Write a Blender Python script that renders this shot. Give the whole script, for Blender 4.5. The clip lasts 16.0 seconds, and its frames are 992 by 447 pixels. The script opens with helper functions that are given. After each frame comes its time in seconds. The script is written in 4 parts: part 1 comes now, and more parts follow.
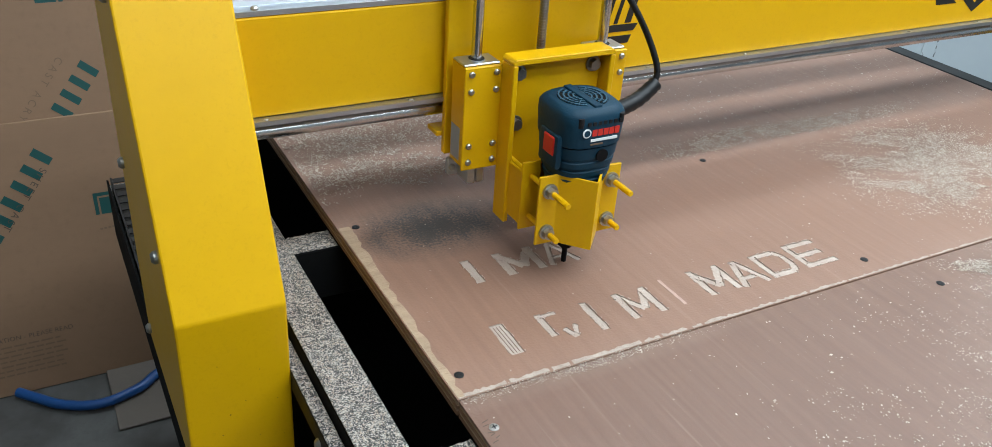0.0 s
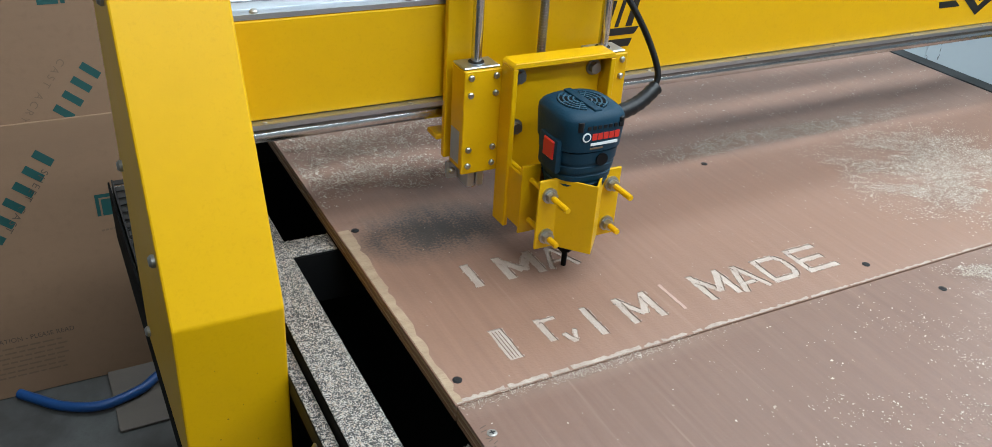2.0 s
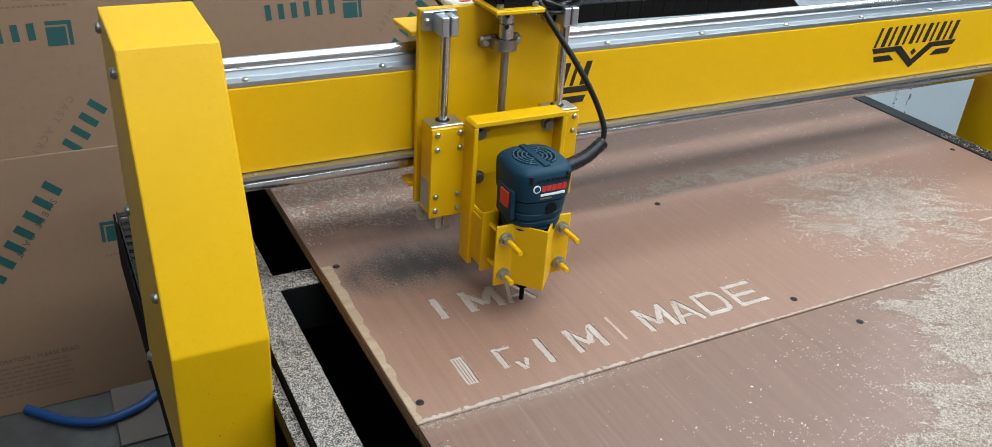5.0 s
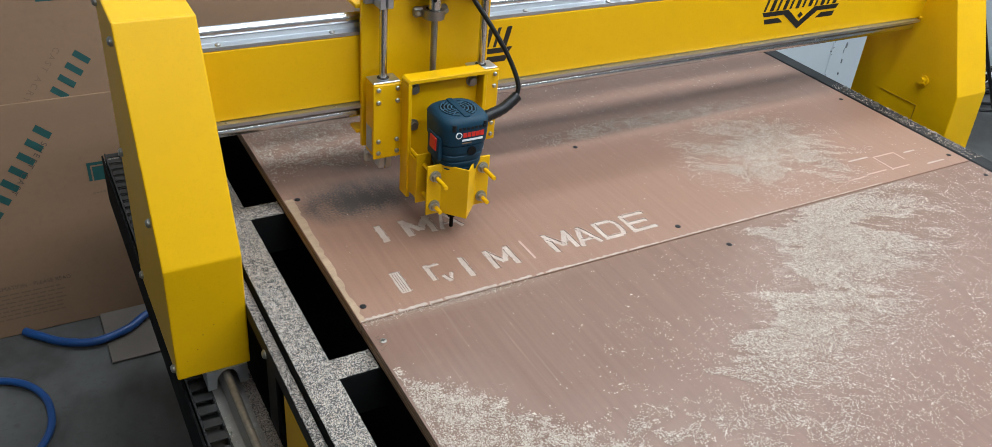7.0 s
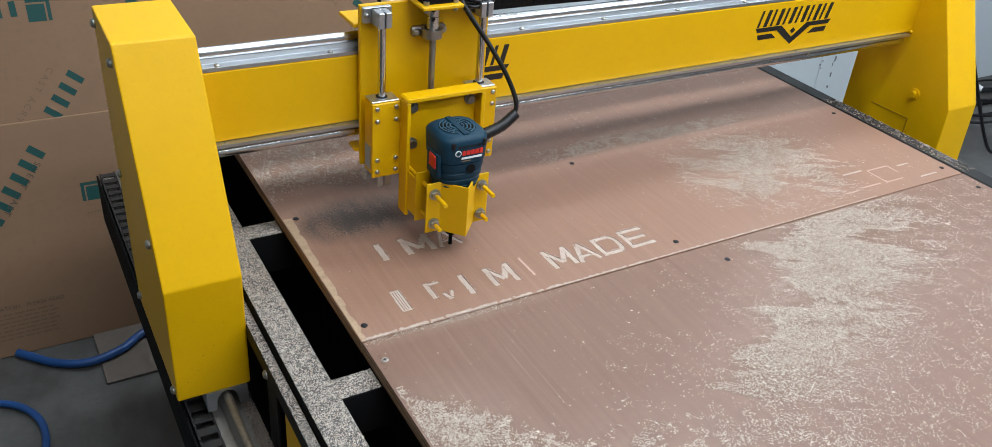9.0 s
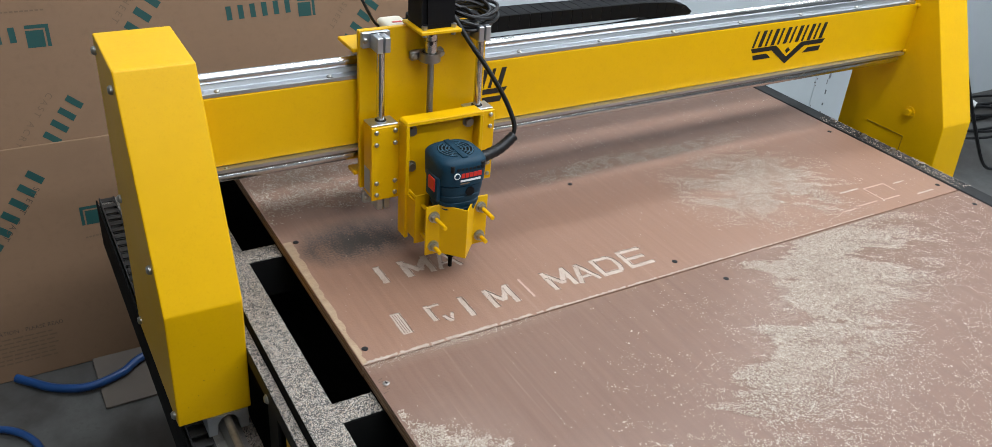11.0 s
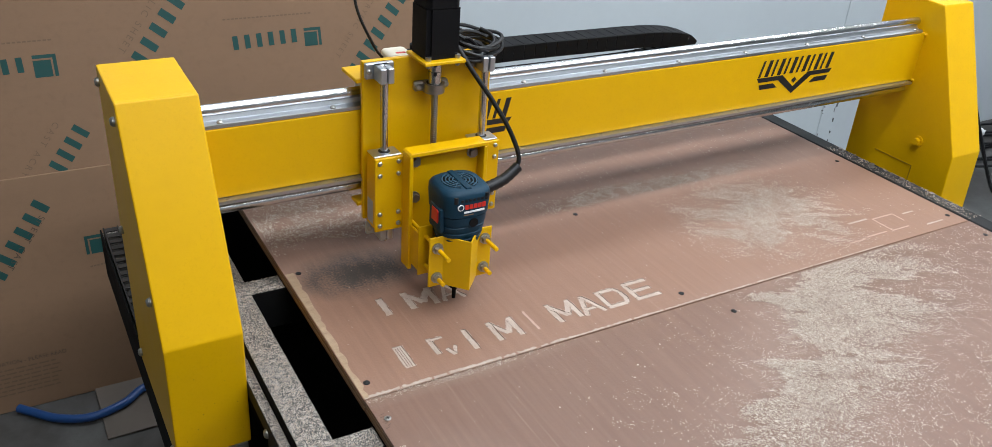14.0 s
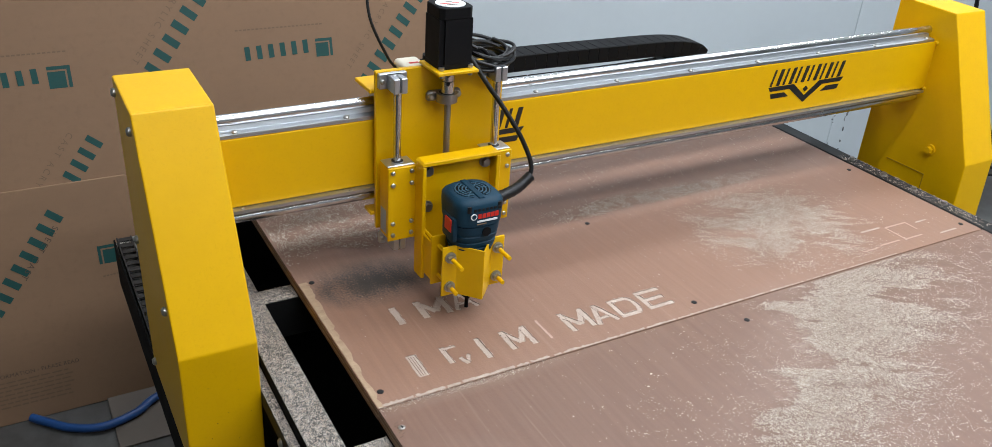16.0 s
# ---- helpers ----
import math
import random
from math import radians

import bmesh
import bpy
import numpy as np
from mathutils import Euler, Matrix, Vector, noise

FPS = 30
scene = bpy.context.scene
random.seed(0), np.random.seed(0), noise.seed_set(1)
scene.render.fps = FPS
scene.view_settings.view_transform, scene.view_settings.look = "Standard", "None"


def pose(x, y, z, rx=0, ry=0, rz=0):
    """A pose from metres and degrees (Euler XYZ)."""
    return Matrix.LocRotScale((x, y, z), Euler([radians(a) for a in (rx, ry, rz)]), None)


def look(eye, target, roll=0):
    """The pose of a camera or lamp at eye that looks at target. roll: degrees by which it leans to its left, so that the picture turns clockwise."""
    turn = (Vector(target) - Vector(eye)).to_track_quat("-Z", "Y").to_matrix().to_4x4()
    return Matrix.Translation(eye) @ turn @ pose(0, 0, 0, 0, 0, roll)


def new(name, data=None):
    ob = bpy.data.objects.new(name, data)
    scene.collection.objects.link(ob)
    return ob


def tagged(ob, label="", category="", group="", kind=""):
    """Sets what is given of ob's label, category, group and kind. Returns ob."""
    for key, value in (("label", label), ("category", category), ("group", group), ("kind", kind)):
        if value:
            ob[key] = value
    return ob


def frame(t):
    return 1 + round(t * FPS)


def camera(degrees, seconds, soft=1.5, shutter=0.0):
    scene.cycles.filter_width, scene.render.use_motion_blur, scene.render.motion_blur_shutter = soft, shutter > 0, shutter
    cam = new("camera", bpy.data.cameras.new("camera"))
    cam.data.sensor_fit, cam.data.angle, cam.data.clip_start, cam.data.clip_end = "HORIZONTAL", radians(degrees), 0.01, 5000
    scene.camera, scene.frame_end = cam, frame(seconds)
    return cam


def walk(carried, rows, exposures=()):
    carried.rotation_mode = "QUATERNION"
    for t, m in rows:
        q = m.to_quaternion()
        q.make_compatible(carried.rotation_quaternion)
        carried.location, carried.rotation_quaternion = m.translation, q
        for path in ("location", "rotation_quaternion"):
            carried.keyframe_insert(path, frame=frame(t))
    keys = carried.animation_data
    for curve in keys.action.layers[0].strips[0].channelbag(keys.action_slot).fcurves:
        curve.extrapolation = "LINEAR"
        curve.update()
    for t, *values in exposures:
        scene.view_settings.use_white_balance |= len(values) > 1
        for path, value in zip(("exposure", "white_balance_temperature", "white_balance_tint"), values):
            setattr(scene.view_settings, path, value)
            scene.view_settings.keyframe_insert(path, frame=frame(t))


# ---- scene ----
cam = camera(58.6, 16.0, soft=0.6)
PATH = [
    (0, (-0.277, -0.529, 1.325), (0.586, 0.975, 0.328), 4.0),
    (0.5, (-0.28, -0.529, 1.324), (0.579, 0.978, 0.329), 4.0),
    (1, (-0.282, -0.527, 1.327), (0.575, 0.982, 0.333), 4.0),
    (1.5, (-0.279, -0.526, 1.327), (0.582, 0.981, 0.333), 4.2),
    (2, (-0.271, -0.527, 1.326), (0.585, 0.982, 0.331), 4.0),
    (2.5, (-0.264, -0.527, 1.326), (0.597, 0.981, 0.334), 4.1),
    (3, (-0.262, -0.527, 1.327), (0.595, 0.984, 0.335), 4.1),
    (3.5, (-0.265, -0.528, 1.327), (0.59, 0.986, 0.338), 4.1),
    (4, (-0.264, -0.527, 1.332), (0.592, 0.989, 0.347), 4.1),
    (4.2, (-0.261, -0.529, 1.339), (0.6, 1.007, 0.391), 4.0),
    (6.3, (-0.323, -0.82, 1.525), (0.544, 0.643, 0.472), 4.9),
    (6.5, (-0.324, -0.825, 1.525), (0.553, 0.622, 0.459), 5.2),
    (7, (-0.321, -0.83, 1.528), (0.562, 0.606, 0.452), 5.3),
    (7.5, (-0.325, -0.829, 1.529), (0.562, 0.606, 0.454), 5.3),
    (8, (-0.335, -0.828, 1.531), (0.564, 0.61, 0.471), 5.3),
    (8.5, (-0.332, -0.827, 1.531), (0.57, 0.617, 0.481), 5.1),
    (9, (-0.333, -0.823, 1.532), (0.576, 0.618, 0.485), 5.1),
    (11.5, (-0.338, -0.823, 1.539), (0.588, 0.643, 0.542), 4.5),
    (12, (-0.34, -0.817, 1.538), (0.588, 0.657, 0.554), 4.5),
    (12.5, (-0.341, -0.814, 1.536), (0.581, 0.667, 0.558), 4.4),
    (13, (-0.339, -0.81, 1.537), (0.588, 0.671, 0.564), 4.5),
    (13.5, (-0.331, -0.811, 1.538), (0.593, 0.676, 0.571), 4.4),
    (14, (-0.325, -0.813, 1.539), (0.594, 0.681, 0.579), 4.3),
    (14.5, (-0.323, -0.811, 1.539), (0.591, 0.689, 0.584), 4.0),
    (15, (-0.327, -0.812, 1.539), (0.581, 0.695, 0.588), 3.9),
    (15.5, (-0.329, -0.814, 1.541), (0.579, 0.695, 0.592), 3.9),
    (16, (-0.332, -0.812, 1.539), (0.575, 0.701, 0.597), 3.9),
]
walk(cam, [(t, look(eye, target, roll)) for t, eye, target, roll in PATH],
     [(0, -.03, 6150, 3), (4, -.03, 6150, 3), (6.5, -.10, 6350, 7), (9, -.10, 6400, 8), (11.5, -.15, 6550, 9), (16, -.16, 6550, 10)])

# ---- world and lights ----
world = bpy.data.worlds.new("world")
scene.world = world
world.use_nodes = True
world.node_tree.nodes["Background"].inputs["Color"].default_value = (0.80, 0.90, 1.0, 1)
world.node_tree.nodes["Background"].inputs["Strength"].default_value = 0.25
CEIL = 3.2


def unseen_batten(x, y, w, l, power):
    """An unseen ceiling fluorescent batten, inferred or added: housing, glowing diffuser and its light."""
    t = thing("ceiling_lamp", (x, y, CEIL), "unseen white ceiling batten placed to light the bed", "lamp", "ceiling lamps")
    part("housing", box((x - w / 2 - .03, y - l / 2 - .03, CEIL - .06), (x + w / 2 + .03, y + l / 2 + .03, CEIL - .002)), M["white_paint"], t)
    part("diffuser", box((x - w / 2, y - l / 2, CEIL - .072), (x + w / 2, y + l / 2, CEIL - .0605)), M["lamp_glow"], t)
    la = bpy.data.lights.new("ceiling_lamp_light", "AREA")
    la.shape, la.size, la.size_y, la.energy, la.color = "RECTANGLE", w, l, power, (0.885, 0.96, 1.04)
    lo = new("ceiling_lamp_light", la)
    lo.matrix_world = pose(x, y, CEIL - .08)


# ---- mesh helpers ----
ORIG = {}


def thing(name, loc, label, category, group="", kind=""):
    ob = new(name)
    ob.location = loc
    ob.empty_display_size = 0.02
    ORIG[ob] = Vector(loc)
    return tagged(ob, label, category, group, kind)


def mesh_of(name, bm, material, origin=(0, 0, 0)):
    bmesh.ops.translate(bm, verts=bm.verts, vec=-Vector(origin))
    me = bpy.data.meshes.new(name)
    bm.to_mesh(me)
    bm.free()
    for m in (material if isinstance(material, (list, tuple)) else [material]):
        me.materials.append(m)
    return me


def part(name, bm, material, parent, label="", smooth=False):
    o = ORIG[parent]
    ob = new(name, mesh_of(name, bm, material, o))
    ob.parent = parent
    ORIG[ob] = o
    if smooth:
        shade(ob.data)
    return tagged(ob, label)


def single(name, bm, material, label, category, group="", kind="", origin=(0, 0, 0), smooth=False):
    ob = new(name, mesh_of(name, bm, material, origin))
    ob.location = origin
    ORIG[ob] = Vector(origin)
    if smooth:
        shade(ob.data)
    return tagged(ob, label, category, group, kind)


def shade(me, angle=40):
    me.shade_smooth()
    bm = bmesh.new()
    bm.from_mesh(me)
    for e in bm.edges:
        if len(e.link_faces) == 2 and e.calc_face_angle(0) > radians(angle):
            e.smooth = False
    bm.to_mesh(me)
    bm.free()


def box(a, b, bevel=0.0, seg=1):
    bm = bmesh.new()
    r = bmesh.ops.create_cube(bm, size=1)
    a, b = Vector(a), Vector(b)
    c, d = (a + b) / 2, b - a
    for v in r["verts"]:
        v.co = Vector((v.co.x * d.x, v.co.y * d.y, v.co.z * d.z)) + c
    if bevel:
        bmesh.ops.bevel(bm, geom=bm.edges[:], offset=bevel, segments=seg, affect="EDGES", profile=0.5)
    return bm


def join(*bms):
    out = bmesh.new()
    for b in bms:
        me = bpy.data.meshes.new("tmp")
        b.to_mesh(me)
        b.free()
        out.from_mesh(me)
        bpy.data.meshes.remove(me)
    return out


def cyl(p, q, r, n=16, r2=None, cap=True):
    p, q = Vector(p), Vector(q)
    bm = bmesh.new()
    res = bmesh.ops.create_cone(bm, cap_ends=cap, segments=n, radius1=r, radius2=r if r2 is None else r2, depth=(q - p).length)
    m = Matrix.Translation((p + q) / 2) @ (q - p).to_track_quat("Z", "Y").to_matrix().to_4x4()
    bmesh.ops.transform(bm, matrix=m, verts=res["verts"])
    return bm


def prism(points, axis, lo, hi, bevel=0.0, seg=2):
    """A closed outline, drawn in the two other axes, pulled along axis from lo to hi."""
    bm = bmesh.new()

    def at(u, v, w):
        return {"x": (w, u, v), "y": (u, w, v), "z": (u, v, w)}[axis]
    a = [bm.verts.new(at(u, v, lo)) for u, v in points]
    b = [bm.verts.new(at(u, v, hi)) for u, v in points]
    bm.faces.new(a)
    bm.faces.new(b[::-1])
    n = len(points)
    for i in range(n):
        bm.faces.new((a[i], b[i], b[(i + 1) % n], a[(i + 1) % n]))
    bmesh.ops.recalc_face_normals(bm, faces=bm.faces)
    if bevel:
        bmesh.ops.bevel(bm, geom=bm.edges[:], offset=bevel, segments=seg, affect="EDGES", profile=0.5)
    return bm


def smooth_path(pts, n=8):
    pts = [Vector(p) for p in pts]
    out = []
    for i in range(len(pts) - 1):
        p0, p1, p2, p3 = pts[max(i - 1, 0)], pts[i], pts[i + 1], pts[min(i + 2, len(pts) - 1)]
        for k in range(n):
            t = k / n
            out.append(0.5 * ((2 * p1) + (p2 - p0) * t + (2 * p0 - 5 * p1 + 4 * p2 - p3) * t * t + (3 * p1 - p0 - 3 * p2 + p3) * t ** 3))
    return out + [pts[-1]]


def tube(pts, r, n=10, steps=8):
    path = smooth_path(pts, steps)
    bm = bmesh.new()
    rings, up = [], Vector((0.13, 0.21, 0.97))
    for i, p in enumerate(path):
        d = (path[min(i + 1, len(path) - 1)] - path[max(i - 1, 0)]).normalized()
        s = d.cross(up)
        s = s.normalized() if s.length > 1e-4 else d.orthogonal().normalized()
        u = s.cross(d)
        up = u
        rad = r(i / (len(path) - 1)) if callable(r) else r
        rings.append([bm.verts.new(p + rad * (math.cos(2 * math.pi * k / n) * s + math.sin(2 * math.pi * k / n) * u)) for k in range(n)])
    for a, b in zip(rings, rings[1:]):
        for k in range(n):
            bm.faces.new((a[k], a[(k + 1) % n], b[(k + 1) % n], b[k]))
    bm.faces.new(rings[0][::-1])
    bm.faces.new(rings[-1])
    bmesh.ops.recalc_face_normals(bm, faces=bm.faces)
    return bm


def screw_head(p, d, r, h):
    """A button head at p that faces along d, with a recess."""
    p, d = Vector(p), Vector(d).normalized()
    return join(cyl(p, p + d * h * .55, r, 14), cyl(p + d * h * .55, p + d * h, r, 14, r * .62), )


def hexnut(p, d, r, h):
    p, d = Vector(p), Vector(d).normalized()
    return join(cyl(p, p + d * h * .3, r * 1.35, 20), cyl(p + d * h * .35, p + d * h, r, 6))


# ---- materials ----
def mat(name, color, rough=0.5, metal=0.0, vary=0.12, scale=8.0, bump=0.0, bscale=200.0, color2=None, coat=0.0, rvary=0.12, stretch=(1, 1, 1), spec=0.5):
    m = bpy.data.materials.new(name)
    m.use_nodes = True
    nt = m.node_tree
    b = nt.nodes["Principled BSDF"]
    b.inputs["Metallic"].default_value = metal
    b.inputs["Specular IOR Level"].default_value = spec
    b.inputs["Coat Weight"].default_value = coat
    b.inputs["Coat Roughness"].default_value = 0.15
    tc = nt.nodes.new("ShaderNodeTexCoord")
    mp = nt.nodes.new("ShaderNodeMapping")
    mp.inputs["Scale"].default_value = stretch
    nt.links.new(tc.outputs["Object"], mp.inputs["Vector"])
    n1 = nt.nodes.new("ShaderNodeTexNoise")
    n1.inputs["Scale"].default_value, n1.inputs["Detail"].default_value = scale, 6
    n2 = nt.nodes.new("ShaderNodeTexNoise")
    n2.inputs["Scale"].default_value, n2.inputs["Detail"].default_value = scale * 12, 3
    for n in (n1, n2):
        nt.links.new(mp.outputs["Vector"], n.inputs["Vector"])
    c2 = color2 or tuple(c * (1 - 2.2 * vary) for c in color)
    mix = nt.nodes.new("ShaderNodeMix")
    mix.data_type = "RGBA"
    mix.inputs[6].default_value, mix.inputs[7].default_value = (*c2, 1), (*color, 1)
    ad = nt.nodes.new("ShaderNodeMath")
    ad.operation = "MULTIPLY_ADD"
    ad.inputs[1].default_value = 0.4
    nt.links.new(n2.outputs["Fac"], ad.inputs[0])
    sub = nt.nodes.new("ShaderNodeMath")
    sub.operation = "MULTIPLY"
    sub.inputs[1].default_value = 0.9
    nt.links.new(n1.outputs["Fac"], sub.inputs[0])
    nt.links.new(sub.outputs[0], ad.inputs[2])
    nt.links.new(ad.outputs[0], mix.inputs[0])
    nt.links.new(mix.outputs[2], b.inputs["Base Color"])
    mr = nt.nodes.new("ShaderNodeMapRange")
    mr.inputs["To Min"].default_value, mr.inputs["To Max"].default_value = max(rough - rvary, 0.03), min(rough + rvary, 1)
    nt.links.new(n1.outputs["Fac"], mr.inputs["Value"])
    nt.links.new(mr.outputs[0], b.inputs["Roughness"])
    if bump:
        n3 = nt.nodes.new("ShaderNodeTexNoise")
        n3.inputs["Scale"].default_value, n3.inputs["Detail"].default_value = bscale, 4
        nt.links.new(mp.outputs["Vector"], n3.inputs["Vector"])
        bp = nt.nodes.new("ShaderNodeBump")
        bp.inputs["Strength"].default_value, bp.inputs["Distance"].default_value = bump, 0.002
        nt.links.new(n3.outputs["Fac"], bp.inputs["Height"])
        nt.links.new(bp.outputs[0], b.inputs["Normal"])
    return m


M = {}
M["yellow"] = mat("yellow_paint", (0.705, 0.397, 0.001), 0.36, 0, 0.05, 5, 0.08, 90, rvary=0.07, spec=0.25)
M["steel"] = mat("bright_steel", (0.62, 0.62, 0.62), 0.22, 1, 0.1, 30, 0.02, 300)
M["zinc"] = mat("zinc_screw", (0.46, 0.45, 0.42), 0.42, 1, 0.12, 60)
M["alu"] = mat("aluminium", (0.53, 0.555, 0.585), 0.42, 1, 0.1, 25, 0.04, 300, stretch=(.1, 1, 1))
M["dusty_alu"] = mat("dusty_aluminium", (0.42, 0.40, 0.37), 0.62, 0.45, 0.2, 60, 0.2, 500, color2=(.22, .20, .17))
M["dusty_steel"] = mat("dusty_steel", (0.33, 0.285, 0.225), 0.5, 0.7, 0.2, 120, 0.2, 500, color2=(.085, .065, .045))
M["dull_steel"] = mat("dull_steel", (0.36, 0.34, 0.32), 0.42, 1, 0.15, 20, 0.05, 200)
M["black"] = mat("black_paint", (0.008, 0.008, 0.009), 0.55, 0, 0.2, 10, 0.1, 120, spec=0.3)
M["rubber"] = mat("black_rubber", (0.006, 0.006, 0.007), 0.42, 0, 0.2, 30, 0.05, 300, spec=0.35)
M["plastic"] = mat("black_plastic", (0.006, 0.006, 0.007), 0.62, 0, 0.2, 30, 0.05, 300, spec=0.12)
# lighter black: the light that the side chain's links reflect is in the colour
M["chain"] = mat("lightened_black_plastic", (0.020, 0.020, 0.021), 0.5, 0, 0.3, 60, 0.1, 300, color2=(.045, .042, .038), spec=0.35)
M["yellow_dark"] = mat("grimy_yellow_joint", (0.30, 0.17, 0.004), 0.6, 0, 0.2, 30)
M["blue"] = mat("dark_blue_plastic", (0.006, 0.036, 0.064), 0.5, 0, 0.22, 30, 0.12, 420, color2=(0.003, 0.020, 0.037), spec=0.2)
M["red"] = mat("red_plastic", (0.58, 0.022, 0.012), 0.4, 0, 0.1, 40)
M["white_paint"] = mat("white_paint", (0.78, 0.79, 0.79), 0.55, 0, 0.05, 4, 0.05, 60)
M["wall"] = mat("wall_paint", (0.52, 0.57, 0.60), 0.6, 0, 0.05, 2.5, 0.06, 40)
M["wall_low_bounce"] = mat("low_bounce_grey_wall", (0.20, 0.21, 0.21), 0.7, 0, 0.08, 2.5, 0.06, 40)
M["ceiling"] = mat("ceiling_paint", (0.80, 0.81, 0.80), 0.8, 0, 0.05, 2, 0.05, 30)
M["concrete"] = mat("concrete_floor", (0.098, 0.099, 0.097), 0.6, 0, 0.3, 2.6, 0.3, 40, color2=(.064, .061, .057))


def stained(m, dark, scale, low, high, most, fine_scale):
    """Lays dark soaked-in blotches and fine pits over a material's colour."""
    nt = m.node_tree
    b = nt.nodes["Principled BSDF"]
    base = b.inputs["Base Color"].links[0].from_socket
    tc = nt.nodes.new("ShaderNodeTexCoord")
    fac = None
    for sc, lo, hi, amount in ((scale, low, high, most), (fine_scale, .52, .72, most * .55)):
        n = nt.nodes.new("ShaderNodeTexNoise")
        n.inputs["Scale"].default_value, n.inputs["Detail"].default_value, n.inputs["Roughness"].default_value = sc, 9, .62
        n.inputs["Distortion"].default_value = .4
        nt.links.new(tc.outputs["Object"], n.inputs["Vector"])
        r = nt.nodes.new("ShaderNodeMapRange")
        r.inputs["From Min"].default_value, r.inputs["From Max"].default_value, r.inputs["To Max"].default_value = lo, hi, amount
        nt.links.new(n.outputs["Fac"], r.inputs["Value"])
        if fac is None:
            fac = r.outputs[0]
        else:
            mx = nt.nodes.new("ShaderNodeMath")
            mx.operation = "MAXIMUM"
            nt.links.new(fac, mx.inputs[0])
            nt.links.new(r.outputs[0], mx.inputs[1])
            fac = mx.outputs[0]
    mix = nt.nodes.new("ShaderNodeMix")
    mix.data_type = "RGBA"
    nt.links.new(fac, mix.inputs[0])
    nt.links.new(base, mix.inputs[6])
    mix.inputs[7].default_value = (*dark, 1)
    nt.links.new(mix.outputs[2], b.inputs["Base Color"])


stained(M["yellow"], (.42, .225, .002), 2.4, .55, .80, .28, 240)
stained(M["concrete"], (.026, .022, .019), 2.2, .44, .62, .8, 60)
M["card"] = mat("brown_cardboard", (0.235, 0.137, 0.077), 0.72, 0, 0.07, 2.5, 0.08, 150, stretch=(1, 1, 3))
stained(M["card"], (.15, .086, .047), 1.7, .50, .72, .38, 70)
M["card_dark"] = mat("grey_brown_board", (0.13, 0.108, 0.09), 0.75, 0, 0.12, 4, 0.1, 100)
M["green"] = mat("green_print", (0.005, 0.062, 0.056), 0.65, 0, 0.12, 60)
M["grey_print"] = mat("brown_print", (0.17, 0.105, 0.06), 0.7, 0, 0.12, 60)
M["dark_print"] = mat("dark_print", (0.09, 0.06, 0.04), 0.7, 0, 0.12, 60)
M["black_vinyl"] = mat("black_vinyl", (0.012, 0.011, 0.010), 0.4, 0, 0.15, 40)
M["white_print"] = mat("white_print", (0.75, 0.77, 0.78), 0.5, 0, 0.08, 60)
M["hose"] = mat("blue_hose", (0.009, 0.060, 0.215), 0.38, 0, 0.12, 20, 0.05, 200)
M["pine"] = mat("pale_wood", (0.60, 0.53, 0.42), 0.7, 0, 0.1, 6, 0.1, 80, stretch=(1, 1, .2))
M["cream"] = mat("cream_plastic", (0.72, 0.66, 0.54), 0.4, 0, 0.05, 20)
M["chip"] = mat("wood_chip", (0.52, 0.44, 0.37), 0.8, 0, 0.16, 90)


def piecewise(m, low, high):
    """Varies a material's colour from piece to piece of one mesh."""
    nt = m.node_tree
    b = nt.nodes["Principled BSDF"]
    geo, mix = nt.nodes.new("ShaderNodeNewGeometry"), nt.nodes.new("ShaderNodeMix")
    mix.data_type = "RGBA"
    mix.inputs[6].default_value, mix.inputs[7].default_value = (*low, 1), (*high, 1)
    nt.links.new(geo.outputs["Random Per Island"], mix.inputs[0])
    nt.links.new(mix.outputs[2], b.inputs["Base Color"])


piecewise(M["chip"], (.30, .225, .175), (.60, .52, .44))
M["cut"] = mat("cut_wood", (0.50, 0.42, 0.36), 0.8, 0, 0.14, 55, 0.5, 700, color2=(.22, .145, .11), stretch=(1, .5, 1))
M["ply_edge"] = mat("plywood_edge", (0.43, 0.315, 0.205), 0.75, 0, 0.25, 60, 0.5, 400, color2=(.17, .10, .06), stretch=(.25, 1.6, 1))
g = bpy.data.materials.new("lamp_glow")
g.use_nodes = True
g.node_tree.nodes["Principled BSDF"].inputs["Emission Color"].default_value = (0.93, 0.96, 1, 1)
g.node_tree.nodes["Principled BSDF"].inputs["Emission Strength"].default_value = 6
M["lamp_glow"] = g


